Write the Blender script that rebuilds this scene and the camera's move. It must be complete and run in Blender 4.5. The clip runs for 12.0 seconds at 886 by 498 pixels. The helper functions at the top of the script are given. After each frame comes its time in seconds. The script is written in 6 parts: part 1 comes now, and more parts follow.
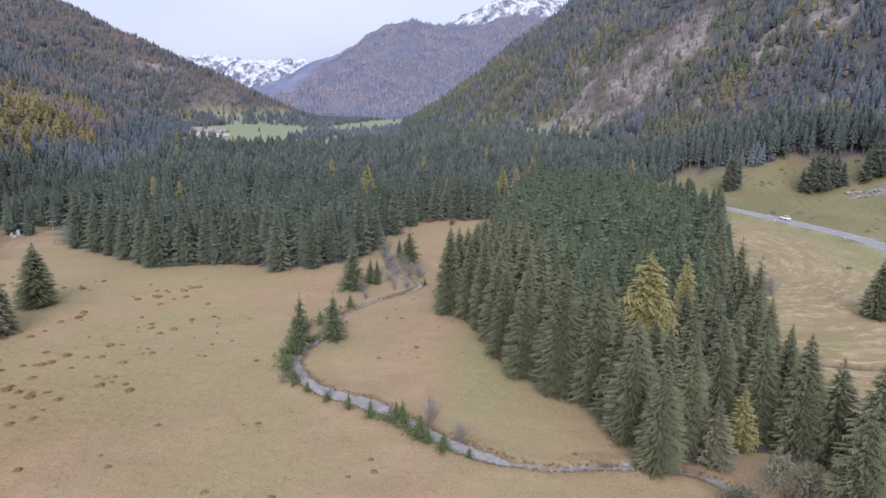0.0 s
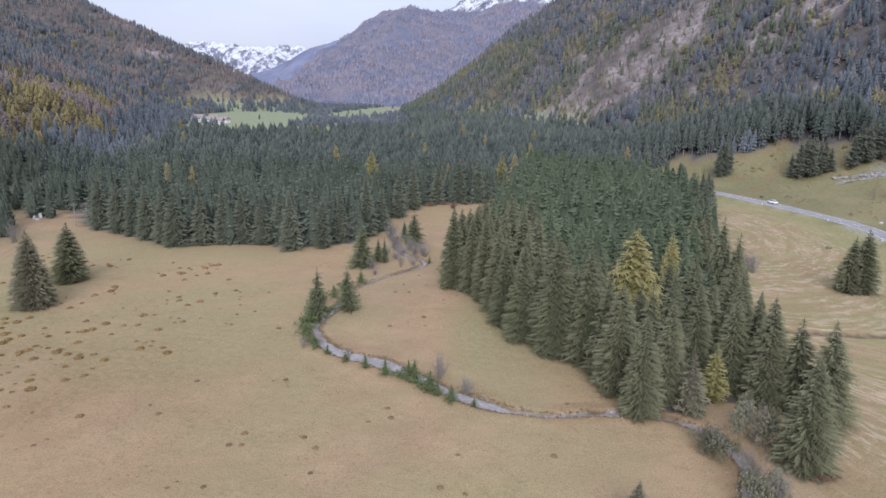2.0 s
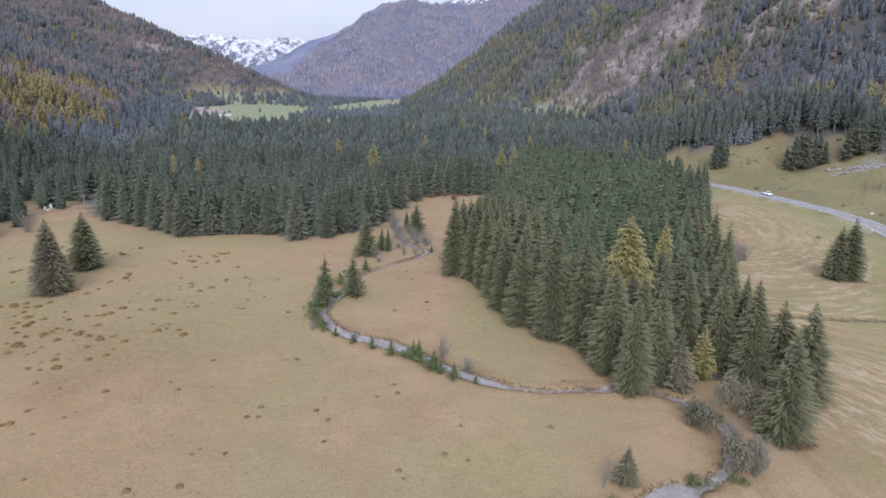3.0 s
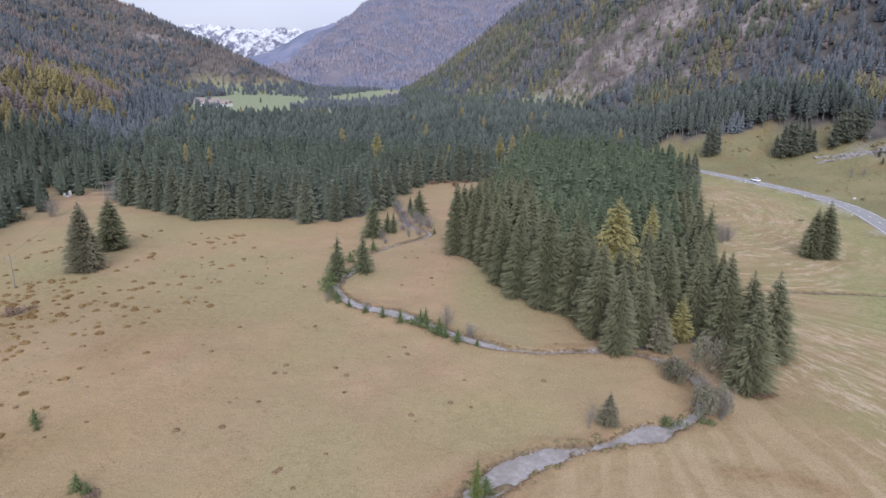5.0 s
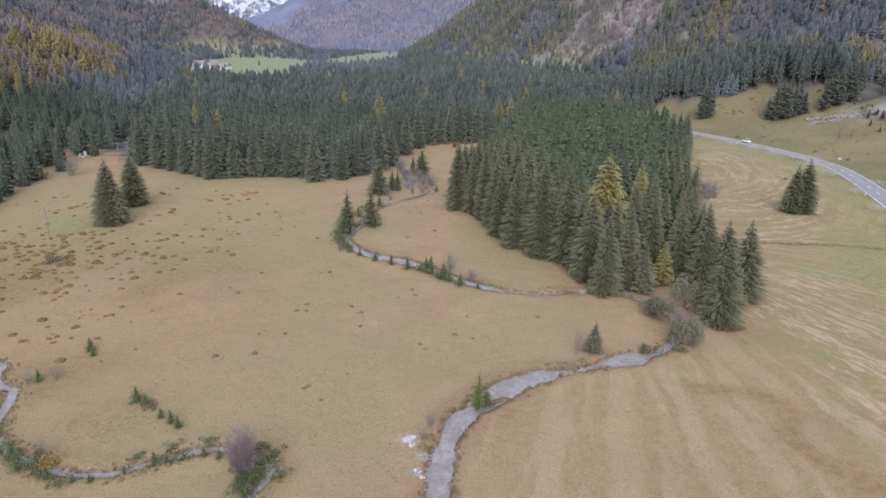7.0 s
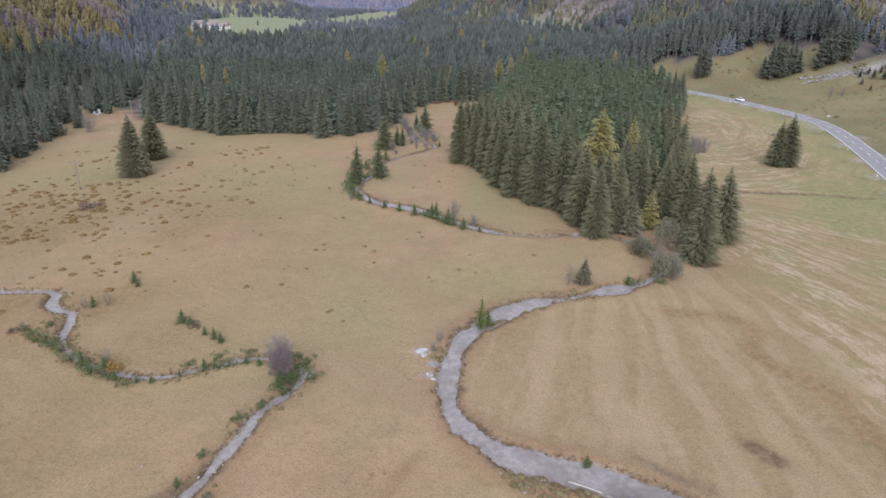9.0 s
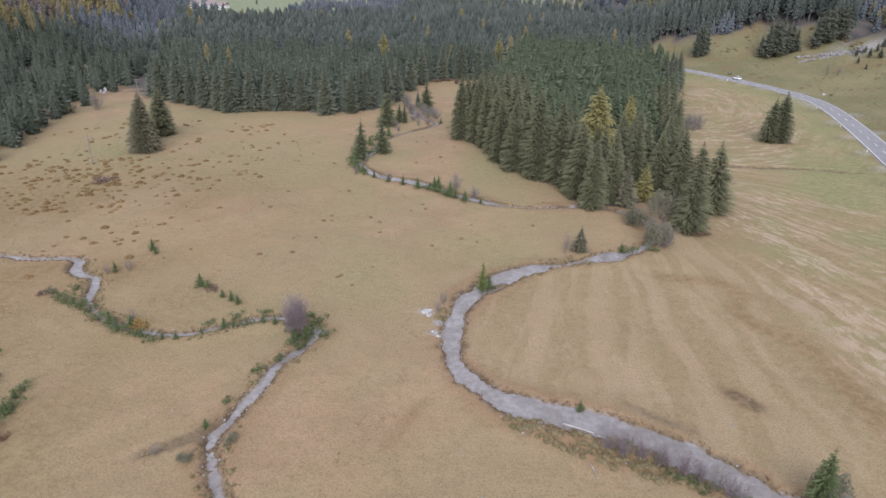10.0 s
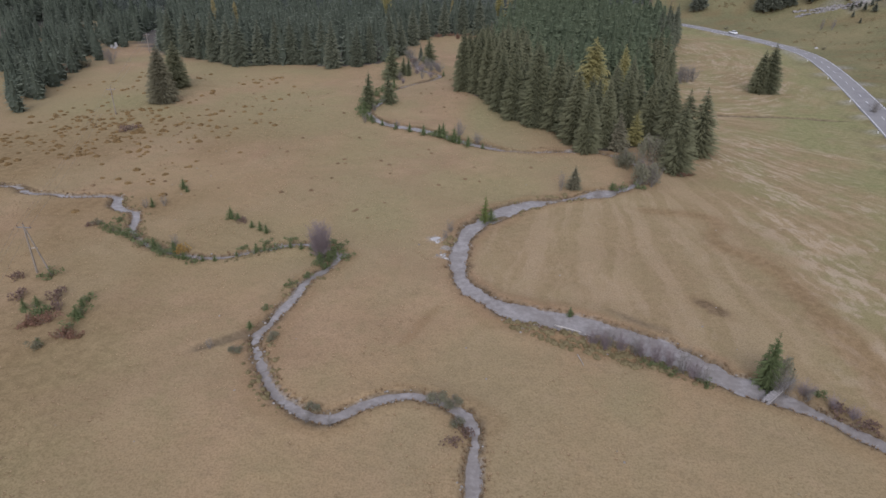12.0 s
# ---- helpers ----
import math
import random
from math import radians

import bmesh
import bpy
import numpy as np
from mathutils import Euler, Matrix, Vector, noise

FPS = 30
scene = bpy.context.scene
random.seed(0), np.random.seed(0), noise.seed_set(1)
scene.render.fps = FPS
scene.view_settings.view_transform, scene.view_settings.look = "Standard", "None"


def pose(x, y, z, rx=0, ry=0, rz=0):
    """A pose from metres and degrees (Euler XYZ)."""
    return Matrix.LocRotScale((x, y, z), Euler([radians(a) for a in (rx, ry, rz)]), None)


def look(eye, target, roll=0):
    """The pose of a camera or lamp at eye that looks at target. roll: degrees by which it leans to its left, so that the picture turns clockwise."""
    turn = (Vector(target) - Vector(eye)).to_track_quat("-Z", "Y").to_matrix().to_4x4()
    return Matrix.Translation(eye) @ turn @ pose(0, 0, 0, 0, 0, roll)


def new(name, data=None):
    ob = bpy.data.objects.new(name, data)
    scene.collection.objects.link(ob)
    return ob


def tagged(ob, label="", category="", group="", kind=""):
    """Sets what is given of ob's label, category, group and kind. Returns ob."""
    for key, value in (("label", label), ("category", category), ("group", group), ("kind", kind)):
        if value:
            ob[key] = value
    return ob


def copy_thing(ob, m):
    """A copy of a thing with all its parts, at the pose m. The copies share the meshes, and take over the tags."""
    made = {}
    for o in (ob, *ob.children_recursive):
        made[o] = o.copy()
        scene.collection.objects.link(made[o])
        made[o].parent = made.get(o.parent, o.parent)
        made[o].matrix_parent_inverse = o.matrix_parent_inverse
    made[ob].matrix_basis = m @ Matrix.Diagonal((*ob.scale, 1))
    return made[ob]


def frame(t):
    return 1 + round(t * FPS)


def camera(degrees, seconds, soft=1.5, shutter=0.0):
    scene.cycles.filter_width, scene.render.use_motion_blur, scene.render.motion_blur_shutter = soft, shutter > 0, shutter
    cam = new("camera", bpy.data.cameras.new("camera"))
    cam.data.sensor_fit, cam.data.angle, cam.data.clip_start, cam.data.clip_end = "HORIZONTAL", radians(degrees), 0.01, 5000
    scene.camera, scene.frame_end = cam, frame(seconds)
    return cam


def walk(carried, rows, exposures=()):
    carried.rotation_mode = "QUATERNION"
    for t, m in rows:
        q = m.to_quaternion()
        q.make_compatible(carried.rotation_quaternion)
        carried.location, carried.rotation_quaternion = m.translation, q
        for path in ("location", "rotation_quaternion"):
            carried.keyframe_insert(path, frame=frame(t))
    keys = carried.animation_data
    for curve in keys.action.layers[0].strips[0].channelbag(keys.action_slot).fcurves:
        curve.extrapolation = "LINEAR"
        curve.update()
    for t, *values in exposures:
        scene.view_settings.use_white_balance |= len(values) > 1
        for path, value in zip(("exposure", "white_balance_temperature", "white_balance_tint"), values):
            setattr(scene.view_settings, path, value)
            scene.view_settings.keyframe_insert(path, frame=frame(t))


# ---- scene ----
# ---------- camera ----------
cam = camera(68.4, 12.0, soft=1.55)
PATH = [
    (0, (0.51, -2.798, 41.374), (0.311, -0.858, 40.934), 1.1),
    (0.5, (0.463, -5.345, 41.438), (0.265, -3.406, 40.99), 1.1),
    (1, (0.407, -8.014, 41.624), (0.211, -6.077, 41.165), 1.1),
    (1.5, (0.229, -10.657, 41.728), (0.037, -8.722, 41.261), 1.2),
    (2, (0.257, -13.264, 41.83), (0.066, -11.331, 41.353), 1.1),
    (2.5, (0.252, -15.957, 41.977), (0.062, -14.026, 41.49), 1.1),
    (3, (0.23, -18.587, 42.011), (0.042, -16.659, 41.514), 1.1),
    (5, (0.383, -29.318, 42.405), (0.2, -27.397, 41.88), 1.0),
    (5.5, (0.454, -31.937, 42.509), (0.274, -30.022, 41.96), 1.0),
    (6, (0.387, -34.738, 42.617), (0.209, -32.83, 42.042), 1.0),
    (6.5, (0.406, -37.238, 42.739), (0.23, -35.339, 42.138), 1.0),
    (7, (0.438, -40.004, 42.858), (0.265, -38.113, 42.23), 1.0),
    (9, (0.423, -51.121, 42.989), (0.258, -49.267, 42.256), 1.0),
    (9.5, (0.358, -53.843, 43.039), (0.196, -52.0, 42.28), 1.0),
    (10, (0.349, -56.794, 43.006), (0.189, -54.961, 42.221), 1.0),
    (10.5, (0.337, -59.578, 43.023), (0.179, -57.757, 42.213), 1.0),
    (11, (0.283, -62.614, 43.17), (0.128, -60.805, 42.332), 1.0),
    (11.5, (0.247, -65.343, 43.253), (0.094, -63.546, 42.389), 1.0),
    (12, (0.259, -68.278, 43.302), (0.107, -66.494, 42.41), 0.9),
]
walk(cam, [(t, look(eye, target, roll)) for t, eye, target, roll in PATH],
     exposures=[(0, 0.79, 5770, 14), (5, 0.74, 5820, 14), (9, 0.70, 5930, 14), (10.5, 0.69, 5960, 14), (11.5, 0.68, 5990, 14), (12, 0.19, 5990, 14)])

# ---------- light: an overcast autumn sky ----------
SUN_HIGH, SUN_TURN = radians(32), radians(176)
world = bpy.data.worlds.new("overcast_sky")
scene.world = world
world.use_nodes = True
wn, wl = world.node_tree.nodes, world.node_tree.links
wn.clear()
w_out = wn.new("ShaderNodeOutputWorld")
w_bg = wn.new("ShaderNodeBackground")
w_sky = wn.new("ShaderNodeTexSky")
w_sky.sky_type = "NISHITA"
w_sky.sun_disc = False
w_sky.sun_elevation, w_sky.sun_rotation = SUN_HIGH, SUN_TURN
w_sky.air_density, w_sky.dust_density = 1.0, 4.0
w_dim = wn.new("ShaderNodeVectorMath")
w_dim.operation = "SCALE"
w_dim.inputs["Scale"].default_value = 0.10
w_co = wn.new("ShaderNodeTexCoord")
w_cloud = wn.new("ShaderNodeTexNoise")
w_cloud.inputs["Scale"].default_value = 2.2
w_cloud.inputs["Detail"].default_value = 5
w_map = wn.new("ShaderNodeMapping")
w_map.inputs["Scale"].default_value = (1, 1, 3)
w_ramp = wn.new("ShaderNodeValToRGB")
w_ramp.color_ramp.elements[0].color = (0.74, 0.77, 0.88, 1)
w_ramp.color_ramp.elements[1].color = (0.90, 0.90, 0.97, 1)
w_ramp.color_ramp.elements[0].position, w_ramp.color_ramp.elements[1].position = 0.3, 0.7
w_mix = wn.new("ShaderNodeMix")
w_mix.data_type = "RGBA"
w_mix.inputs["Factor"].default_value = 0.82
wl.new(w_sky.outputs["Color"], w_dim.inputs[0])
wl.new(w_co.outputs["Generated"], w_map.inputs["Vector"])
wl.new(w_map.outputs["Vector"], w_cloud.inputs["Vector"])
wl.new(w_cloud.outputs["Fac"], w_ramp.inputs["Fac"])
wl.new(w_dim.outputs["Vector"], w_mix.inputs["A"])
w_way = wn.new("ShaderNodeSeparateXYZ")
w_rise = wn.new("ShaderNodeMapRange")
w_rise.inputs["To Min"].default_value, w_rise.inputs["To Max"].default_value = 0.70, 1.30
w_over = wn.new("ShaderNodeVectorMath")
w_over.operation = "SCALE"
wl.new(w_co.outputs["Generated"], w_way.inputs["Vector"])
wl.new(w_way.outputs["Z"], w_rise.inputs["Value"])
wl.new(w_ramp.outputs["Color"], w_over.inputs[0])
wl.new(w_rise.outputs["Result"], w_over.inputs["Scale"])
wl.new(w_over.outputs["Vector"], w_mix.inputs["B"])
wl.new(w_mix.outputs["Result"], w_bg.inputs["Color"])
w_bg.inputs["Strength"].default_value = 0.80
wl.new(w_bg.outputs["Background"], w_out.inputs["Surface"])

sun = new("sun", bpy.data.lights.new("sun", "SUN"))
sun.data.energy, sun.data.angle, sun.data.color = 2.0, radians(40), (1.0, 0.985, 0.96)
sun.matrix_world = look((0, 0, 300), (math.sin(SUN_TURN) * -300, math.cos(SUN_TURN) * -300, 300 - 300 * math.tan(SUN_HIGH)))


# ---------- materials ----------
class Nodes:
    """A short hand for node materials."""

    def __init__(self, name, rough=0.8, spec=0.3):
        self.m = bpy.data.materials.new(name)
        self.m.use_nodes = True
        self.n, self.l = self.m.node_tree.nodes, self.m.node_tree.links
        self.b = self.n["Principled BSDF"]
        self.b.inputs["Roughness"].default_value = rough
        self.b.inputs["Specular IOR Level"].default_value = spec
        self.co = self.n.new("ShaderNodeTexCoord")

    def put(self, value, socket):
        if isinstance(value, bpy.types.NodeSocket):
            self.l.new(value, socket)
        elif isinstance(value, tuple) and len(value) == 3 and socket.type == "RGBA":
            socket.default_value = (*value, 1)
        else:
            socket.default_value = value

    def noise(self, scale, detail=4, stretch=(1, 1, 1), space="Object", rough=0.55):
        mp = self.n.new("ShaderNodeMapping")
        mp.inputs["Scale"].default_value = stretch
        self.l.new(self.co.outputs[space], mp.inputs["Vector"])
        t = self.n.new("ShaderNodeTexNoise")
        t.inputs["Scale"].default_value, t.inputs["Detail"].default_value = scale, detail
        t.inputs["Roughness"].default_value = rough
        self.l.new(mp.outputs["Vector"], t.inputs["Vector"])
        return t.outputs["Fac"]

    def streaks(self, lay, across, along_it):
        """Broken streaks along the mower's way."""
        mp = self.n.new("ShaderNodeMapping")
        mp.inputs["Scale"].default_value = (across, along_it, 1)
        self.l.new(lay.outputs["Vector"], mp.inputs["Vector"])
        t = self.n.new("ShaderNodeTexNoise")
        t.inputs["Scale"].default_value, t.inputs["Detail"].default_value = 1.0, 3
        self.l.new(mp.outputs["Vector"], t.inputs["Vector"])
        return t.outputs["Fac"]

    def span(self, fac, lo, hi, a=0.0, b=1.0):
        r = self.n.new("ShaderNodeMapRange")
        r.interpolation_type = "SMOOTHSTEP"
        for key, v in (("From Min", lo), ("From Max", hi), ("To Min", a), ("To Max", b)):
            r.inputs[key].default_value = v
        self.put(fac, r.inputs["Value"])
        return r.outputs["Result"]

    def mix(self, fac, a, b, blend="MIX"):
        x = self.n.new("ShaderNodeMix")
        x.data_type, x.blend_type = "RGBA", blend
        self.put(fac, x.inputs["Factor"])
        self.put(a, x.inputs["A"])
        self.put(b, x.inputs["B"])
        return x.outputs["Result"]

    def math(self, op, a, b=0.0):
        x = self.n.new("ShaderNodeMath")
        x.operation = op
        self.put(a, x.inputs[0])
        self.put(b, x.inputs[1])
        return x.outputs["Value"]

    def attr(self, name):
        x = self.n.new("ShaderNodeAttribute")
        x.attribute_name = name
        return x.outputs["Fac"]

    def chance(self, island=False):
        if island:
            return self.n.new("ShaderNodeNewGeometry").outputs["Random Per Island"]
        return self.n.new("ShaderNodeObjectInfo").outputs["Random"]

    def bump(self, height, strength=0.5, distance=0.1):
        x = self.n.new("ShaderNodeBump")
        x.inputs["Strength"].default_value, x.inputs["Distance"].default_value = strength, distance
        self.put(height, x.inputs["Height"])
        self.l.new(x.outputs["Normal"], self.b.inputs["Normal"])

    def done(self, color):
        self.put(color, self.b.inputs["Base Color"])
        return self.m


def ground_material():
    k = Nodes("meadow_ground", 0.95, 0.1)
    big, mid, fine, tiny = k.noise(0.018, 5), k.noise(0.12, 6), k.noise(0.9, 6), k.noise(4.5, 5, rough=0.75)
    straw = k.mix(k.span(mid, 0.35, 0.68), (0.288, 0.196, 0.120), (0.350, 0.243, 0.150))
    straw = k.mix(k.span(big, 0.42, 0.62), straw, (0.313, 0.226, 0.129))
    straw = k.mix(k.span(fine, 0.46, 0.70, 0, 0.42), straw, (0.232, 0.168, 0.102))
    straw = k.mix(k.span(k.noise(0.045, 5, (1, 0.45, 1), rough=0.6), 0.46, 0.62, 0, 0.55), straw, (0.268, 0.215, 0.124))
    green = k.mix(k.span(fine, 0.3, 0.7), (0.214, 0.199, 0.098), (0.288, 0.253, 0.132))
    lay = k.n.new("ShaderNodeCombineXYZ")
    k.put(k.math("ADD", k.attr("phase"), k.math("ADD", k.math("MULTIPLY", mid, 3.2), k.math("MULTIPLY", fine, 0.7))), lay.inputs["X"])
    k.put(k.attr("run"), lay.inputs["Y"])
    wide, thin = k.streaks(lay, 0.42, 0.035), k.streaks(lay, 1.1, 0.34)
    cut = k.mix(k.span(fine, 0.3, 0.7), (0.238, 0.180, 0.098), (0.298, 0.222, 0.128))
    cut = k.mix(k.span(wide, 0.45, 0.56), cut, (0.320, 0.240, 0.145))
    cut = k.mix(k.math("MULTIPLY", k.span(k.noise(0.11, 5), 0.44, 0.60, 0, 0.85), k.attr("hay")), cut, (0.228, 0.212, 0.10))
    hay = k.math("MULTIPLY", k.span(k.math("ADD", k.math("MULTIPLY", thin, 0.8), k.math("MULTIPLY", wide, 0.5)), 0.62, 0.78), k.span(k.noise(0.07, 6), 0.38, 0.58))
    mown = k.mix(k.math("MULTIPLY", hay, k.attr("hay")), cut, (0.43, 0.345, 0.25))
    mown = k.mix(k.math("MULTIPLY", k.math("MULTIPLY", k.span(thin, 0.36, 0.50, 0.6, 0.0), k.attr("hay")), k.span(mid, 0.4, 0.6)), mown, (0.215, 0.185, 0.095))
    blot = k.noise(0.32, 5, rough=0.6)
    straw = k.mix(k.span(blot, 0.48, 0.64, 0, 0.45), straw, (0.262, 0.20, 0.112))
    straw = k.mix(k.span(blot, 0.28, 0.46, 0.3, 0), straw, (0.336, 0.241, 0.151))
    c = k.mix(k.attr("green"), straw, green)
    c = k.mix(k.attr("mown"), c, mown)
    c = k.mix(k.attr("verge"), c, k.mix(k.span(fine, 0.3, 0.7), (0.188, 0.19, 0.085), (0.268, 0.245, 0.125)))
    litter = k.mix(k.span(mid, 0.35, 0.65), (0.078, 0.074, 0.070), (0.128, 0.112, 0.100))
    c = k.mix(k.attr("hill"), c, k.mix(k.span(fine, 0.3, 0.7), (0.142, 0.138, 0.070), (0.205, 0.185, 0.098)))
    c = k.mix(k.math("MULTIPLY", k.attr("hill"), k.span(k.noise(0.4, 6, rough=0.7), 0.54, 0.66, 0, 0.75)), c, (0.135, 0.105, 0.06))
    rock = k.mix(k.span(k.noise(0.25, 8, rough=0.7), 0.4, 0.62), (0.18, 0.145, 0.135), (0.34, 0.298, 0.29))
    c = k.mix(k.attr("slope"), c, litter)
    c = k.mix(k.attr("scree"), c, rock)
    c = k.mix(k.attr("pasture"), c, k.mix(k.span(mid, 0.35, 0.65), (0.20, 0.225, 0.135), (0.25, 0.268, 0.17)))
    heath = k.mix(k.span(fine, 0.35, 0.65), (0.180, 0.110, 0.056), (0.250, 0.162, 0.086))
    c = k.mix(k.attr("heath"), c, heath)
    earth = k.mix(k.span(fine, 0.3, 0.7), (0.09, 0.068, 0.045), (0.19, 0.145, 0.095))
    c = k.mix(k.attr("bank"), c, earth)
    gravel = k.mix(k.span(fine, 0.35, 0.65), (0.24, 0.225, 0.21), (0.42, 0.40, 0.385))
    c = k.mix(k.attr("gravel"), c, gravel)
    c = k.mix(k.span(tiny, 0.42, 0.64, 0.0, 0.62), c, (0.60, 0.58, 0.53), "MULTIPLY")
    k.bump(k.math("ADD", k.math("MULTIPLY", fine, 1.6), k.math("MULTIPLY", tiny, 0.6)), 0.38, 0.22)
    return k.done(c)


def leafy(k, color):
    """Lets part of the light through, as needles and leaves do."""
    thin = k.n.new("ShaderNodeBsdfTranslucent")
    k.put(color, thin.inputs["Color"])
    k.put(color, k.b.inputs["Base Color"])
    both = k.n.new("ShaderNodeMixShader")
    both.inputs["Fac"].default_value = 0.42
    k.l.new(k.b.outputs["BSDF"], both.inputs[1])
    k.l.new(thin.outputs["BSDF"], both.inputs[2])
    k.l.new(both.outputs["Shader"], k.n["Material Output"].inputs["Surface"])
    return k.m


def needle_material(name, dark, light, dense=True):
    """Needles: darkened inside for the crown's own shade, fresh colour at the tips, a tone of its own for each tree."""
    k = Nodes(name, 0.75, 0.12)
    c = k.mix(k.chance(), dark, light)
    c = k.mix(k.span(k.chance(True), 0.0, 1.0, 0.0, 0.35), c, tuple(v * 1.25 for v in light))
    # Inner boughs and core: shade put into the colour, a darkened needle tone.
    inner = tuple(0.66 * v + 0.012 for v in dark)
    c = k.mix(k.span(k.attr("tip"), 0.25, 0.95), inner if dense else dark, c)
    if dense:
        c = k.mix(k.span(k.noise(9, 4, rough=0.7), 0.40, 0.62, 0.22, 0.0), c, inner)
    return leafy(k, c)


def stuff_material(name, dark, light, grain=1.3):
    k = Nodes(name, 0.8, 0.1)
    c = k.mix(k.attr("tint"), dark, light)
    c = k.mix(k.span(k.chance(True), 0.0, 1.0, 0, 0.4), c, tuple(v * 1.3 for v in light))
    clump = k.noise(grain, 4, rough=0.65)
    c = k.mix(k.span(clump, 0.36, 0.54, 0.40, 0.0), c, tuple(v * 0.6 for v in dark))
    # Low tip values darken inner boughs and notches: painted shade between boughs.
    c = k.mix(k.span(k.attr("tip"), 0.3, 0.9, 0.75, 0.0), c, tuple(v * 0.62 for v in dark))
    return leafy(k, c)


def stone_material(name, dark, light):
    k = Nodes(name, 0.85, 0.2)
    return k.done(k.mix(k.attr("tint"), dark, light))


def plain_material(name, a, b, rough=0.8, scale=6.0, spec=0.3, stretch=(1, 1, 1), bump=0.3, metal=0.0):
    k = Nodes(name, rough, spec)
    n = k.noise(scale, 5, stretch)
    c = k.mix(k.span(n, 0.3, 0.7), a, b)
    c = k.mix(k.span(k.noise(scale * 0.17, 3, stretch), 0.45, 0.75, 0, 0.5), c, tuple(0.6 * v for v in a))
    k.b.inputs["Metallic"].default_value = metal
    k.bump(n, bump, 0.03)
    return k.done(c)


def water_material():
    k = Nodes("stream_water", 0.09, 0.5)
    bed = k.noise(1.4, 6, rough=0.7)
    c = k.mix(k.span(bed, 0.35, 0.65), (0.208, 0.188, 0.176), (0.292, 0.266, 0.254))
    c = k.mix(k.span(k.noise(0.22, 5, rough=0.65), 0.42, 0.60, 0, 0.55), c, (0.155, 0.132, 0.112))
    c = k.mix(k.span(k.noise(2.6, 5, rough=0.75), 0.62, 0.72, 0, 0.6), c, (0.40, 0.385, 0.38))
    k.b.inputs["IOR"].default_value = 1.33
    k.bump(k.noise(3.5, 4), 0.16, 0.05)
    return k.done(c)


def mountain_material():
    """Far forested hill with rock bands, the haze of distance mixed into its colours."""
    k = Nodes("far_forest", 0.95, 0.0)
    n = k.noise(0.012, 8, rough=0.7)
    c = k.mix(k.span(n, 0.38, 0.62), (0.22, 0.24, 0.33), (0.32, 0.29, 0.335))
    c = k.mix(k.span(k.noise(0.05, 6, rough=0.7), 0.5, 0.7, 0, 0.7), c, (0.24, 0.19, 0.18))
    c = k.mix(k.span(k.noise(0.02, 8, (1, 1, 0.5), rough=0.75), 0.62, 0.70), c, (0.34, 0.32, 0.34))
    k.bump(k.math("ADD", n, k.noise(0.06, 5, (1, 1, 0.6), rough=0.8)), 1.0, 26)
    return k.done(c)


def hazy_hill_material():
    # The blue of both tones is distance haze put into the colour.
    k = Nodes("hazy_far_forest", 0.95, 0.0)
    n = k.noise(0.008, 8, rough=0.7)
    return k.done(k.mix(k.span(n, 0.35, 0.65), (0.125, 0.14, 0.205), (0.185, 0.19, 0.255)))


def snow_material():
    k = Nodes("snowy_rock", 0.8, 0.1)
    geo = k.n.new("ShaderNodeNewGeometry")
    sep = k.n.new("ShaderNodeSeparateXYZ")
    k.l.new(geo.outputs["Normal"], sep.inputs["Vector"])
    pos = k.n.new("ShaderNodeSeparateXYZ")
    k.l.new(geo.outputs["Position"], pos.inputs["Vector"])
    n = k.noise(0.018, 10, (1, 1, 0.7), rough=0.8)
    cover = k.math("ADD", k.math("MULTIPLY", n, 1.5), k.math("MULTIPLY", sep.outputs["Z"], 0.35))
    # Rock tones carry the blue of distance haze.
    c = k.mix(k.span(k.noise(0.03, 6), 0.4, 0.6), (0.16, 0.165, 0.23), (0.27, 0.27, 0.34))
    c = k.mix(k.span(cover, 0.93, 1.08), c, (0.80, 0.81, 0.86))
    k.bump(n, 1.0, 40)
    return k.done(c)


def asphalt_material():
    k = Nodes("asphalt", 0.8, 0.3)
    n = k.noise(9, 5, rough=0.7)
    c = k.mix(k.span(n, 0.35, 0.65), (0.205, 0.197, 0.196), (0.275, 0.262, 0.258))
    c = k.mix(k.span(k.noise(0.25, 4), 0.45, 0.7, 0, 0.5), c, (0.17, 0.16, 0.17))
    k.bump(n, 0.3, 0.01)
    return k.done(c)


GROUND = ground_material()
WATER = water_material()
ASPHALT = asphalt_material()
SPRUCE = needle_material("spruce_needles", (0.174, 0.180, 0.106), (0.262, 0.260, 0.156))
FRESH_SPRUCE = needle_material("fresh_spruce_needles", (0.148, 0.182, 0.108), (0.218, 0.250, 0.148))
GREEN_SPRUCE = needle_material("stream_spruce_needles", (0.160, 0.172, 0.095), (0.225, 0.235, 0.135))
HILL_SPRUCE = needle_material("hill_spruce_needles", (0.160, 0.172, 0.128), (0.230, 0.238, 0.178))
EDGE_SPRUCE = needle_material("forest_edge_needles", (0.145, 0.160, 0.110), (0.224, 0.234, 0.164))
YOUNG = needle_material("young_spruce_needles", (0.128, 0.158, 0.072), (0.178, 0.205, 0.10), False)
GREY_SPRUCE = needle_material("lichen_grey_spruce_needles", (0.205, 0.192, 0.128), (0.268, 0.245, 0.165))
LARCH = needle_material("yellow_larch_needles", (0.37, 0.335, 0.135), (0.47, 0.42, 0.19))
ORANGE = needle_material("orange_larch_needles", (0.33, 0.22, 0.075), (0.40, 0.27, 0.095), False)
BARK = plain_material("bark", (0.10, 0.075, 0.055), (0.17, 0.13, 0.10), 0.9, 9, 0.1, (1, 1, 0.2))
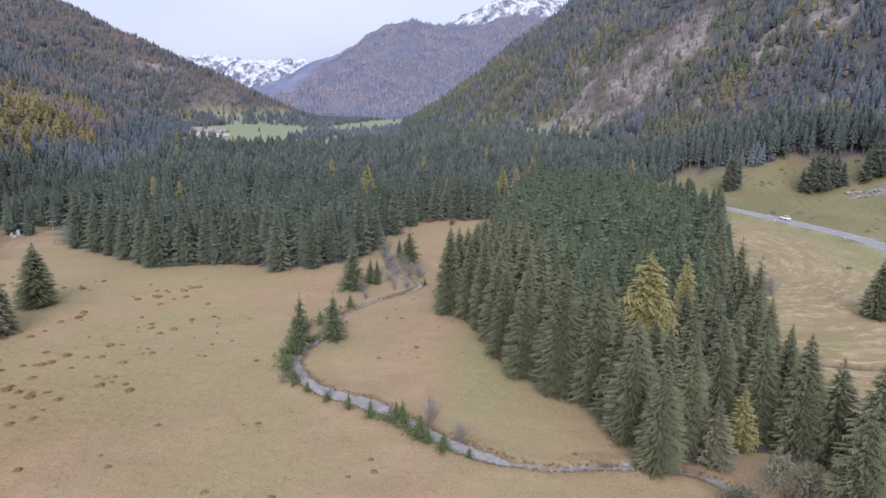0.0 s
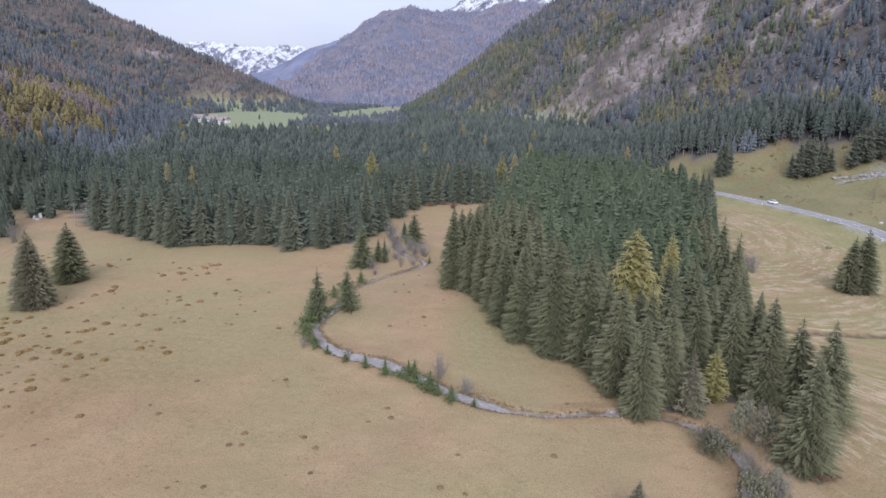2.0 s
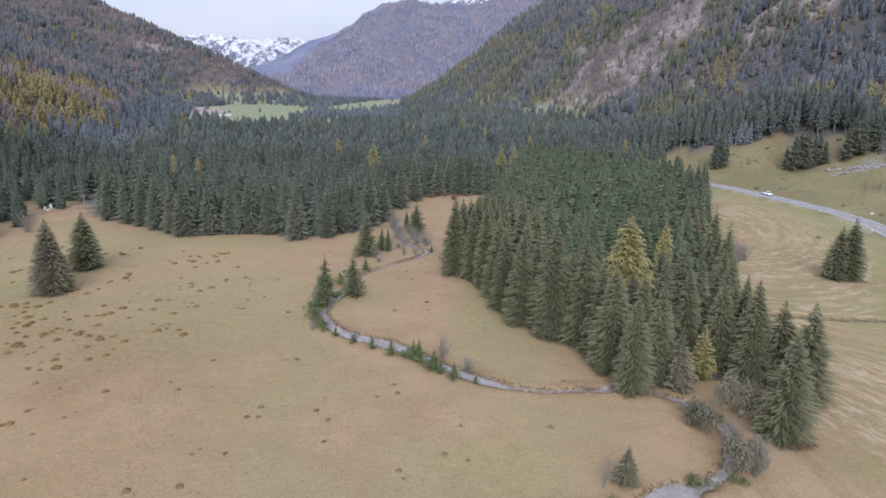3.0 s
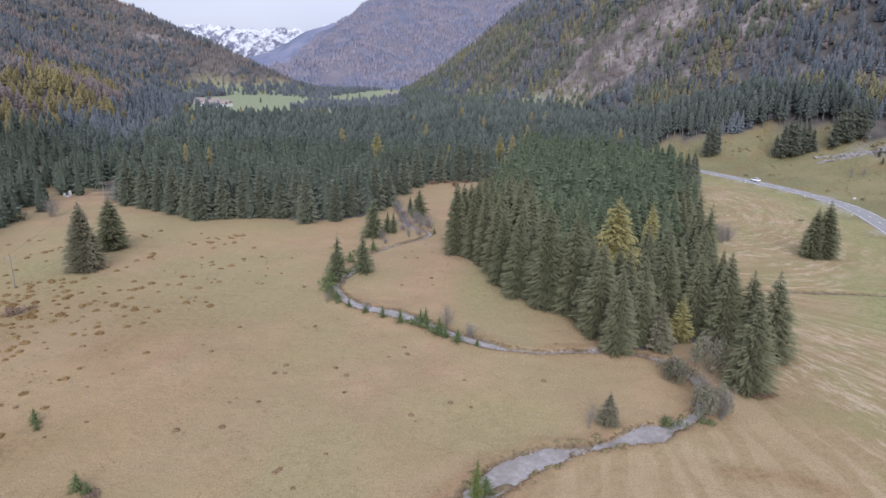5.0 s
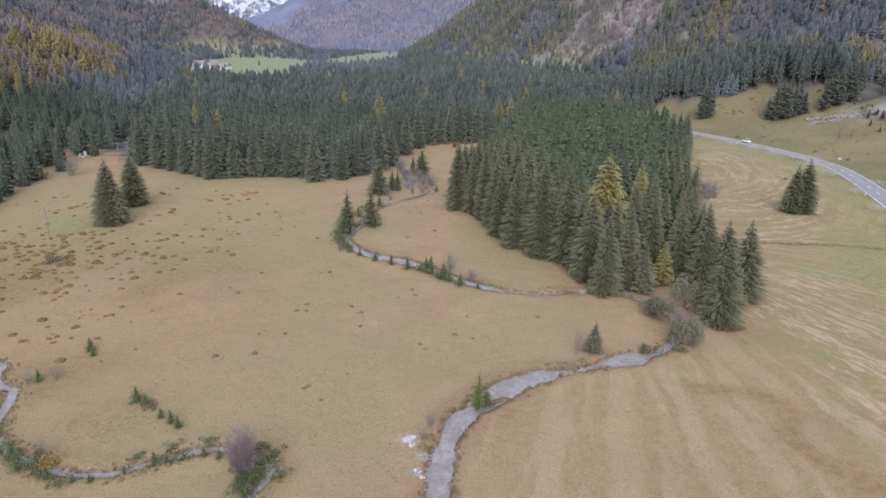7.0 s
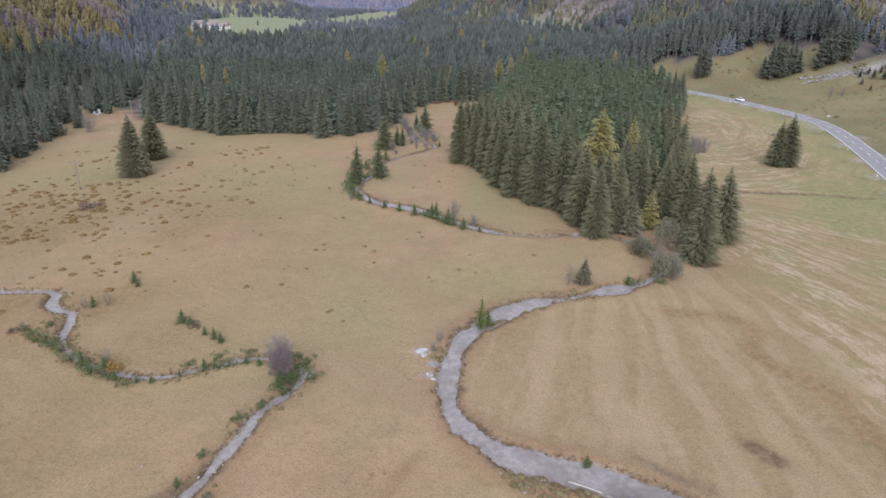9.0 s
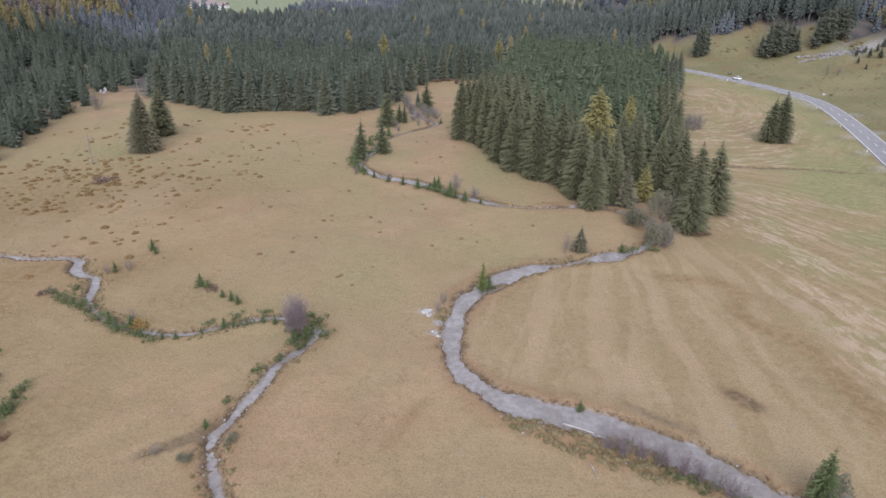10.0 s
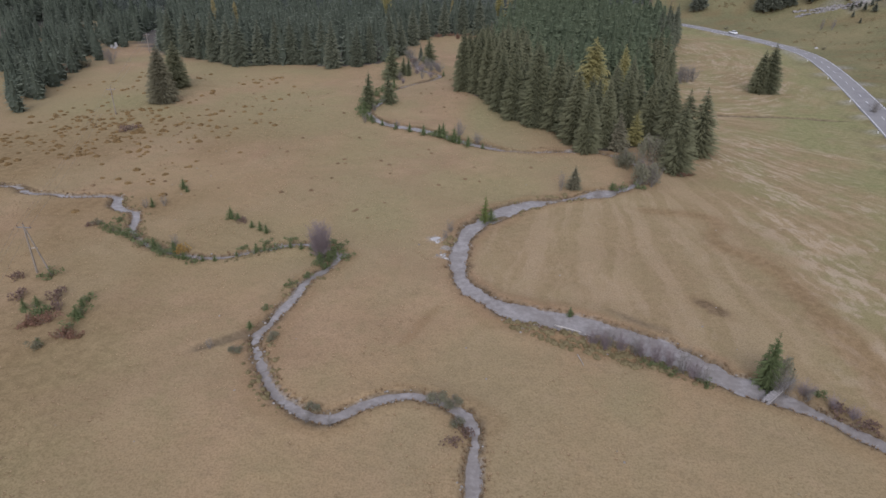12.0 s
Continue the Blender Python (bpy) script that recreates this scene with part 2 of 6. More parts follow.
TWIG = plain_material("bare_twigs", (0.17, 0.14, 0.13), (0.27, 0.23, 0.21), 0.9, 8, 0.1)
WILLOW = needle_material("willow_leaves", (0.19, 0.187, 0.13), (0.26, 0.25, 0.175), False)
RUST = needle_material("rust_brown_leaves", (0.19, 0.11, 0.075), (0.25, 0.15, 0.105), False)
TUFT = stuff_material("dry_grass_tufts", (0.36, 0.255, 0.16), (0.46, 0.335, 0.215))
DULL = needle_material("dull_brown_leaves", (0.165, 0.112, 0.092), (0.22, 0.155, 0.128), False)
OLIVE = stuff_material("olive_brown_growth", (0.225, 0.185, 0.095), (0.30, 0.245, 0.14))
HEATH = stuff_material("brown_heath", (0.205, 0.14, 0.08), (0.295, 0.205, 0.125))
DARK_HEATH = stuff_material("dark_brown_heath", (0.205, 0.132, 0.058), (0.295, 0.198, 0.092))
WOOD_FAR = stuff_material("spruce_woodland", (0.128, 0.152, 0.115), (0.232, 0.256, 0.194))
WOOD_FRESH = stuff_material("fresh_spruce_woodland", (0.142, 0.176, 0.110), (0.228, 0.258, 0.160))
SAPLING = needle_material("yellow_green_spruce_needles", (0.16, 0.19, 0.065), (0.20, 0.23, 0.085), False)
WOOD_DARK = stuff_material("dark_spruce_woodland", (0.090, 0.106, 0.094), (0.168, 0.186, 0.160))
# Bluish because distance haze is mixed into these spruces' colours.
WOOD_HAZED = stuff_material("hazed_slope_woodland", (0.124, 0.142, 0.164), (0.205, 0.222, 0.236))
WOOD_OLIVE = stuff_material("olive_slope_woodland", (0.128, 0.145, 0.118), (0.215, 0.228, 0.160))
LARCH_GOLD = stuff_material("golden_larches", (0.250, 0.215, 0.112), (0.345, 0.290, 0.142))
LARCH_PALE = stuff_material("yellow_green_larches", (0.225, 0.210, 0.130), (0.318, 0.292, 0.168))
# Brown and bare larches: mauve and blue of distance haze added to both.
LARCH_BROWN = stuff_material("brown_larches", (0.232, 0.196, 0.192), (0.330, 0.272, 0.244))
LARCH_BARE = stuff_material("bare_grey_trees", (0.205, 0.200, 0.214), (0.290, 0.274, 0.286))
STONE = stone_material("grey_stones", (0.19, 0.17, 0.15), (0.31, 0.285, 0.26))
PALE_STONE = stone_material("pale_rubble", (0.21, 0.195, 0.185), (0.36, 0.335, 0.32))
PALE_ROCK = plain_material("pale_limestone", (0.32, 0.305, 0.30), (0.47, 0.45, 0.44), 0.85, 3)
PALE_WOOD = plain_material("weathered_pale_wood", (0.36, 0.33, 0.30), (0.52, 0.48, 0.44), 0.85, 5, 0.2, (6, 1, 6))
POLE_WOOD = plain_material("grey_pole_wood", (0.20, 0.17, 0.14), (0.30, 0.26, 0.22), 0.85, 7, 0.2, (4, 4, 0.5))
BRIDGE_WOOD = plain_material("old_grey_bridge_wood", (0.22, 0.205, 0.20), (0.34, 0.315, 0.305), 0.9, 5, 0.2, (6, 1, 6))
PAINT = plain_material("road_paint", (0.72, 0.72, 0.72), (0.82, 0.82, 0.82), 0.7, 3)
METAL = plain_material("dark_galvanised_metal", (0.18, 0.18, 0.19), (0.26, 0.26, 0.27), 0.5, 8, 0.5, metal=0.6)
CERAMIC = plain_material("brown_ceramic", (0.12, 0.06, 0.04), (0.16, 0.09, 0.06), 0.3, 8)
CAR_WHITE = plain_material("white_car_paint", (0.75, 0.75, 0.76), (0.8, 0.8, 0.8), 0.25, 2, 0.5, bump=0.0)
CAR_GLASS = plain_material("dark_glass", (0.02, 0.022, 0.025), (0.03, 0.03, 0.035), 0.08, 2, 0.6, bump=0.0)
RUBBER = plain_material("black_rubber", (0.02, 0.02, 0.02), (0.03, 0.03, 0.03), 0.8, 8)
PLASTER = plain_material("white_plaster", (0.62, 0.60, 0.57), (0.74, 0.72, 0.70), 0.9, 2)
ROOFING = plain_material("grey_brown_roofing", (0.20, 0.16, 0.15), (0.30, 0.25, 0.23), 0.8, 3)
# Blue and mauve here: distance haze painted into the far trees.
HAZY_TREES = stuff_material("hazy_hill_trees", (0.265, 0.290, 0.390), (0.375, 0.338, 0.390), 0.3)
FAR_FOREST = mountain_material()
HAZY_FOREST = hazy_hill_material()
SNOW = snow_material()

# ---------- lie of the land ----------
def lattice(ix, iy):
    h = np.sin(ix * 127.1 + iy * 311.7) * 43758.5453
    return h - np.floor(h)


def vnoise(x, y):
    """Smooth value noise, 0 to 1, for arrays."""
    ix, iy = np.floor(x), np.floor(y)
    fx, fy = x - ix, y - iy
    fx, fy = fx * fx * (3 - 2 * fx), fy * fy * (3 - 2 * fy)
    a, b = lattice(ix, iy), lattice(ix + 1, iy)
    c, d = lattice(ix, iy + 1), lattice(ix + 1, iy + 1)
    return (a * (1 - fx) + b * fx) * (1 - fy) + (c * (1 - fx) + d * fx) * fy


def fractal(x, y, octaves=4):
    total, size = 0.0, 1.0
    for k in range(octaves):
        total = total + size * (vnoise(x * 2 ** k + 17.3 * k, y * 2 ** k - 9.1 * k) - 0.5)
        size *= 0.5
    return total


ROAD = [(78, 40), (84, 66), (91, 91.3), (97.6, 118), (105, 149), (111, 177.5), (114, 198), (112.8, 212), (108, 230), (102, 245), (94.5, 262), (83.9, 282), (68, 302), (40, 330), (0, 365)]
ROAD_Y = [p[1] for p in ROAD]
ROAD_X = [p[0] for p in ROAD]


def foot_left(y):
    return np.interp(y, [-400, -60, 60, 120, 170, 220, 400, 520, 660, 800, 1000, 1080, 1150, 1300, 1600, 5000],
                     [-150, -118, -122, -144, -154, -165, -225, -285, -350, -430, -445, -370, -335, -380, -1200, -3000])


def foot_right(y):
    return np.interp(y, [-400, 0, 100, 200, 300, 420, 520, 700, 900, 1150, 1400, 1600, 5000],
                     [270, 250, 235, 215, 185, 125, 80, 0, -90, -185, -230, 300, 2500])


def terrain(x, y):
    """Height of the valley floor, the open hill beyond the road and the two mountainsides."""
    dl = np.maximum(0, foot_left(y) - x)
    left = 0.42 * dl * dl / (dl + 18)
    dr = np.maximum(0, x - foot_right(y))
    right = 0.76 * dr * dr / (dr + 22)
    d = np.maximum(0, x - np.interp(y, ROAD_Y, ROAD_X) - 10)
    hill = np.where(d < 70, 9.3 * (d / 70) ** 2.4, 9.3 + 0.32 * (d - 70)) * np.clip((470 - y) / 90, 0, 1) * np.clip((y - 90) / 60, 0.15, 1)
    high = left + np.maximum(right, np.minimum(hill, 60 + 0 * x))
    rough = np.clip(high / 12, 0, 1)
    high = high + rough * (14 * fractal(x / 70, y / 70) + 2.2 * fractal(x / 9 + 5, y / 9))
    return np.minimum(high, 520 + 0 * x)


# centre lines of the waters: x, y, width
RIVER_UPPER = [(-44, 205, 1.6), (-36, 182, 1.6), (-31, 166, 1.6), (-28, 152, 1.6), (-24, 146, 1.7), (-18.6, 141.4, 1.2), (-20.6, 135.4, 0.9), (-24.2, 130.2, 0.9), (-28.1, 124.9, 1.0), (-31.8, 117, 0.6),
               (-32.2, 111, 0.7), (-31.8, 104, 1.3), (-32.6, 100.2, 1.3), (-34.0, 97.4, 1.6), (-33, 93, 1.1), (-31.1, 88.7, 1.8), (-27.6, 84.2, 2.0), (-23.1, 81.7, 3.1), (-18.5, 80.2, 3.1), (-15.1, 77.9, 2.9),
               (-11.6, 75.2, 2.3), (-7.2, 71.5, 2.0), (-4.2, 69.6, 2.5), (-1, 67.9, 2.2), (1.8, 66.7, 0.9), (6.7, 66.1, 0.5), (11.3, 67.3, 0.8), (14, 67.7, 0.5), (16.8, 68.2, 0.8), (20.5, 68.2, 0.6), (23.9, 66.9, 0.7), (27.6, 64, 1.2)]
RIVER_LOWER = [(27.6, 64, 1.4), (29.6, 57, 1.6), (27.5, 51, 1.4), (24.7, 47.3, 1.4), (22.3, 45.6, 1.6), (20, 44.2, 4.2), (17.7, 43, 3.8), (15.5, 41.6, 1.6), (11.1, 39.5, 1.1), (7.8, 38.1, 2.7), (5.5, 36.7, 4.0), (2.7, 34.4, 4.5),
               (0.4, 31.3, 4.5), (-2, 28.1, 3.0), (-3.5, 25.6, 2.8), (-4.2, 22.6, 2.7), (-4.6, 18.5, 2.7), (-4.7, 14.6, 2.5), (-4.4, 11.8, 2.4), (-3.9, 9.2, 2.3), (-2.5, 6.5, 2.5), (-0.2, 4.3, 3.0), (2.3, 2.2, 3.5), (5, 1.2, 3.8),
               (8.2, 0.5, 4.0), (11.2, -0.4, 4.2), (15, -1.6, 4.2), (18.2, -3.1, 4.4), (20.6, -5.1, 4.5), (23, -7.1, 4.1), (25.4, -9.2, 3.7), (27.8, -10.6, 3.0), (31.3, -12.6, 2.3), (33.1, -13.9, 1.7), (35, -15.5, 1.4), (37.1, -17.6, 1.9),
               (45, -24, 2.0), (60, -32, 2.0), (85, -44, 2.0)]
BROOK_UPPER = [(-150, 38, 1.3), (-112, 36, 1.3), (-96, 33.5, 1.3), (-88.2, 34.1, 1.5), (-85.3, 34.2, 1.5), (-81.9, 31.2, 1.6), (-76.5, 31.7, 1.4), (-74.2, 30.6, 1.8), (-70.1, 31.3, 1.3), (-66.5, 32.1, 1.5), (-64.6, 31, 1.9), (-64, 28.5, 2.4),
               (-62.4, 26.8, 2.1), (-60.6, 26, 1.7), (-59, 26, 1.8), (-57.3, 22.8, 1.5), (-56.4, 19.7, 1.3), (-54.2, 16.8, 1.1), (-51.4, 14.4, 0.9), (-47.5, 12.6, 1.1), (-41.9, 11.1, 1.0), (-37.6, 11.7, 1.0), (-35.6, 13.2, 1.1), (-33, 14.9, 1.3),
               (-30.5, 16.7, 1.4), (-28.3, 17.5, 1.0), (-25, 16.6, 0.7), (-23, 15.6, 0.7), (-21.8, 14.2, 1.6)]
BROOK_LOWER = [(-21.8, 14.2, 2.0), (-22.2, 11.2, 0.5), (-23.6, 8.2, 1.5), (-24.7, 6, 1.6), (-24.8, 3.3, 1.6), (-25.2, 0.2, 1.5), (-25.8, -2.3, 1.2), (-26.1, -4.8, 1.2), (-26.7, -6.8, 1.1), (-26.3, -8.9, 0.9), (-24.9, -11.2, 1.2), (-23.8, -13.1, 1.2),
               (-22.4, -15.6, 1.2), (-20.7, -17.6, 1.3), (-18.6, -19.1, 1.3), (-16.4, -20.2, 1.5), (-14.8, -20.2, 1.5), (-13.4, -19.3, 1.3), (-12.1, -18, 1.4), (-10.2, -16.7, 1.5), (-8.8, -16, 1.0), (-6.7, -15.7, 1.0), (-4.1, -16.6, 0.7),
               (-1.7, -18.1, 1.3), (-0.7, -19.8, 1.3), (-0.3, -21.6, 0.9), (-0.5, -24.8, 1.7), (-0.4, -26.8, 1.5), (-0.2, -31, 1.3), (3, -42, 1.2), (8, -60, 1.2), (10, -90, 1.2)]
FIELD_DITCH = [(47, 106), (56, 105), (64, 104.6), (74, 105.6), (86, 104.5)]


def smooth_line(points, rounds=2):
    p = np.array(points, float)
    for _ in range(rounds):
        a, b = p[:-1] * 0.75 + p[1:] * 0.25, p[:-1] * 0.25 + p[1:] * 0.75
        p = np.vstack([p[:1], np.stack([a, b], 1).reshape(-1, 2), p[-1:]])
    return p


def along(points):
    return np.concatenate([[0], np.cumsum(np.hypot(*np.diff(points, axis=0).T))])


class Stream:
    """A centre line with a half-width at each point."""

    def __init__(self, points, widths=None, lift=0.0, narrow=1.0):
        flat = np.array([p[:2] for p in points], float)
        self.p = smooth_line(flat) + np.array([0.0, lift])
        self.s = along(self.p)
        if widths is None:
            at, w = along(flat) / along(flat)[-1], [p[2] for p in points]
        else:
            at, w = zip(*widths)
        self.w = 0.5 * np.interp(self.s / self.s[-1], at, w) * narrow * (1 + 0.5 * fractal(self.s * 0.7, self.s * 0.0 + len(points)))

    def edge(self, x, y):
        """Distance to the water's edge: below zero on the water."""
        best = np.full(x.shape, 1e6)
        for i in range(len(self.p) - 1):
            a, b = self.p[i], self.p[i + 1]
            d = b - a
            t = np.clip(((x - a[0]) * d[0] + (y - a[1]) * d[1]) / (d @ d), 0, 1)
            gap = np.hypot(x - a[0] - t * d[0], y - a[1] - t * d[1]) - (self.w[i] * (1 - t) + self.w[i + 1] * t)
            best = np.minimum(best, gap)
        return best


STREAMS = [Stream(line, lift=0.3, narrow=f) for line, f in ((RIVER_UPPER, 0.8), (RIVER_LOWER, 0.76), (BROOK_UPPER, 0.6), (BROOK_LOWER, 0.68))]
SWATH = Stream([(26, 37.3), (31.8, 36.9), (36, 35.4), (37, 31.5), (33.8, 28), (34.5, 24), (37.5, 21.4), (39.7, 17.3), (41.1, 11.8), (42, 2), (43, -12)], [(0, 1.0), (0.5, 1.6), (1, 3.0)])
DITCH = Stream(FIELD_DITCH, [(0, 1.7), (1, 1.5)])
DRY_DITCH = Stream([(-26.8, -6.2), (-28.6, -7.2), (-30.4, -8.4), (-32.6, -10)], [(0, 0.7), (1, 0.3)])
GREEN_STRIP = Stream([(-9.6, -6.6), (-8.2, -3), (-7, 0.6), (-5.8, 3.4)], [(0, 0.5), (0.5, 1.0), (1, 0.4)])


def inside(x, y, polygon):
    hit = np.zeros(np.shape(x), bool)
    px, py = zip(*polygon)
    j = len(px) - 1
    for i in range(len(px)):
        cross = (py[i] > y) != (py[j] > y)
        with np.errstate(divide="ignore", invalid="ignore"):
            hit ^= cross & (x < (px[j] - px[i]) * (y - py[i]) / (py[j] - py[i] + 1e-9) + px[i])
        j = i
    return hit


def ease(v, a, b):
    t = np.clip((v - a) / (b - a), 0, 1)
    return t * t * (3 - 2 * t)


GROVE = [(-12, 123), (-5, 114), (0, 101), (3.5, 93), (9, 87.5), (13.5, 84.5), (16.5, 76), (19, 68.5), (25.5, 70), (31, 74), (37, 73.5), (39.5, 82), (41, 97), (45.5, 114), (50, 140),
         (53, 152), (58, 180), (63, 210), (72, 250), (78, 286), (60, 302), (30, 330), (6, 330), (3, 240), (2, 222), (-4, 205), (-6, 170), (-8, 140)]
VALLEY_WOOD = [(-124, 165), (-103, 155), (-87, 148), (-67, 154), (-56, 149), (-49, 153), (-42, 157), (-36, 178), (-38, 200), (-31, 221), (-20, 229), (0, 232), (6, 240),
               (6, 330), (30, 332), (60, 303), (76, 345), (96, 352), (110, 344), (140, 345), (160, 420), (95, 520), (20, 700), (-70, 870), (-150, 1080), (-185, 1080), (-140, 870), (-90, 640), (-110, 560), (-150, 500), (-200, 475), (-280, 505), (-225, 400), (-165, 230), (-148, 190)]
HILL_EDGE = [(60, 350), (75, 352), (93, 351), (108, 343), (125, 345), (140, 338), (153, 330), (164, 321), (172, 300), (190, 270), (200, 200), (210, 0)]
SCAR = [(-10, 760), (58, 713), (110, 770), (165, 760), (200, 690), (172, 646), (126, 619), (91, 606), (40, 580), (0, 660)]
INNER_BEND = [p[:2] for p in RIVER_LOWER[1:33]] + [(70, -40), (90, 91), (104, 149), (109, 180), (111, 205), (100, 245), (83, 278), (70, 232), (62, 180), (57, 148), (50.5, 117), (44, 88), (47, 70), (38, 60)]


def mesh_np(name, verts, faces, material, smooth=False, values=None):
    """A mesh from arrays; faces all have the same number of corners."""
    me = bpy.data.meshes.new(name)
    verts, faces = np.asarray(verts, np.float32), np.asarray(faces, np.int32)
    me.vertices.add(len(verts))
    me.vertices.foreach_set("co", verts.ravel())
    me.loops.add(faces.size)
    me.loops.foreach_set("vertex_index", faces.ravel())
    me.polygons.add(len(faces))
    me.polygons.foreach_set("loop_start", np.arange(len(faces), dtype=np.int32) * faces.shape[1])
    me.polygons.foreach_set("use_smooth", np.full(len(faces), smooth))
    for key, v in (values or {}).items():
        me.attributes.new(key, "FLOAT", "POINT").data.foreach_set("value", np.asarray(v, np.float32))
    me.materials.append(material)
    me.update(calc_edges=True)
    return me


def grid_faces(nx, ny):
    i = np.arange(nx * ny).reshape(ny, nx)
    return np.stack([i[:-1, :-1], i[:-1, 1:], i[1:, 1:], i[1:, :-1]], -1).reshape(-1, 4)


def spread(fine_a, fine_b, step, low, high, grow=1.07):
    """Coordinates that are fine in the middle and widen outwards."""
    mid = list(np.arange(fine_a, fine_b, step))
    up, down, s = [mid[-1]], [mid[0]], step
    while up[-1] < high:
        s = min(s * grow, 160)
        up.append(up[-1] + s)
    s = step
    while down[-1] > low:
        s = min(s * grow, 160)
        down.append(down[-1] - s)
    return np.array(down[:0:-1] + mid + up[1:])


def stream_edge(x, y):
    out = np.full(x.shape, 60.0)
    near = (x > -130) & (x < 95) & (y > -80) & (y < 215)
    for s in STREAMS:
        out[near] = np.minimum(out[near], s.edge(x[near], y[near]))
    return out


road_path = smooth_line(ROAD, 3)
road_turn = np.gradient(road_path, axis=0)
road_path = road_path + 3.3 * np.stack([road_turn[:, 1], -road_turn[:, 0]], 1) / np.hypot(*road_turn.T)[:, None]
ROAD_LINE = Stream(ROAD, [(0, 7.0), (1, 7.0)])
ROAD_LINE.p, ROAD_LINE.w = road_path, np.full(len(road_path), 3.5)


def build_ground():
    xs, ys = spread(-74, 58, 0.65, -4700, 4700, 1.09), spread(-42, 122, 0.62, -4700, 4900, 1.043)
    x, y = (a.ravel() for a in np.meshgrid(xs, ys))
    z = terrain(x, y)
    high = z.copy()
    rise = np.clip(1 - high, 0, 1)
    z = z + rise * (0.55 * fractal(x / 22, y / 22, 3) + 0.10 * fractal(x / 2.2, y / 2.2, 3))
    e = stream_edge(x, y) + 0.3 * fractal(x * 0.9, y * 0.9, 3)
    z = z * (1 - 0.8 * ease(-e, -6, 0) * rise)
    z = z - 0.75 * ease(-e, -0.4, 0.6)
    isle = np.exp(-(((x - 0.9) * 0.77 + (y - 30.9) * 0.64) / 2.3) ** 4 - (((y - 30.9) * 0.77 - (x - 0.9) * 0.64) / 0.75) ** 2)
    isle = np.maximum(isle, np.exp(-(((x - 10.5) * 0.86 + (y - 39.6) * 0.5) / 2.6) ** 4 - (((y - 39.6) * 0.86 - (x - 10.5) * 0.5) / 0.5) ** 2))
    z = z + 0.8 * isle * ease(-e, -0.2, 0.5)
    z = z + 0.14 * ease(e, 0.2, 0.9) * (1 - ease(e, 0.9, 3.5))
    dry = np.full(x.shape, 50.0)
    here = (x > -40) & (x < -20) & (y > -16) & (y < 0)
    dry[here] = DRY_DITCH.edge(x[here], y[here])
    z -= 0.25 * ease(-dry, -0.7, 0.2)
    near = (x > 40) & (x < 95) & (y > 95) & (y < 115)
    dz = np.full(x.shape, 50.0)
    dz[near] = DITCH.edge(x[near], y[near])
    z -= 0.5 * ease(-dz, -1.0, 0.2)
    rd = np.full(x.shape, 300.0)
    wide = (x > -40) & (x < 260) & (y > -60) & (y < 420)
    rd[wide] = ROAD_LINE.edge(x[wide], y[wide])
    z = np.where(rd < 5, z * ease(rd, 0.5, 5) + 0.3 * (1 - ease(rd, 0.3, 3.2)), z)
    z -= 0.28 * np.exp(-((rd - 4.2) / 0.9) ** 2)
    n1, n2, n3 = fractal(x / 14, y / 14), fractal(x / 3.2, y / 3.2), fractal(x / 45, y / 45)
    hx, hy = zip(*HILL_EDGE)
    wood = inside(x, y, VALLEY_WOOD) | inside(x, y, GROVE)
    on_hill = (x > np.interp(y, ROAD_Y, ROAD_X)) & (y > -60) & (y < 352) & ~inside(x, y, HILL_EDGE + [(400, 0), (400, 352)])
    hill = on_hill * np.clip(0.9 + 1.0 * n1, 0.4, 1)
    slope = np.where(wood, 1.0, 0.0)
    slope = np.maximum(slope, ease(high, 2, 7) * ~on_hill * np.where(y > 620, ease(high, 12, 30), 1))
    scree = np.where(inside(x + 25 * n1, y + 25 * n3, SCAR), 1.0, 0.0) * ease(high, 1, 8)
    scree = np.clip(scree * (0.58 + 2.2 * n1), 0, 0.95)
    scree = np.maximum(scree, ease(n1 + n3, 0.48, 0.6) * ease(high, 25, 50))
    far_field = ease(y, 560, 600) * (y < 2600) * (1 - ease(high, 10, 26))
    pasture = far_field * (slope < 0.9)
    edge_green = np.clip(1 - np.abs(np.hypot((x + 8) / 1.0, (y - 96) / 2.0)) / 26, 0, 1)
    green = np.clip(0.25 + 1.5 * n3 + 0.8 * n1, 0, 0.75) * 0.7
    green = np.maximum(green, 0.85 * edge_green * ease(x + 12, 0, 8))
    green = np.maximum(green, np.exp(-((rd - 6) / 7) ** 2))
    green = np.maximum(green, 0.5 * on_hill)
    green = np.maximum(green, np.clip(0.8 + 0.9 * n1, 0, 1) * np.exp(-((x + 94) / 24) ** 2 - ((y - 92) / 24) ** 2))
    strip = np.zeros(x.shape)
    here = (x > -16) & (x < 2) & (y > -12) & (y < 9)
    strip[here] = 1 - ease(GREEN_STRIP.edge(x[here], y[here]) + 0.7 * n2[here], -0.3, 0.5)
    mown = inside(x + 1.5 * n1, y + 1.5 * n2, INNER_BEND) * np.where((x < 46) & (y < 62), 0.75, 0.9) * ease(e, 0.6, 2.5)
    mown = mown * (1 - 0.7 * np.exp(-((rd - 5) / 6) ** 2))
    fan = np.arctan2(x - 22, 118 - y)
    arc = np.hypot(x - 58, (y - 195) * 0.62)
    turn = np.arctan2(y - 195, x - 58)
    phase = np.where(y < 105, fan * 78, arc + 4 * n3)
    run = np.where(y < 105, np.hypot(x - 22, 118 - y), turn * 60)
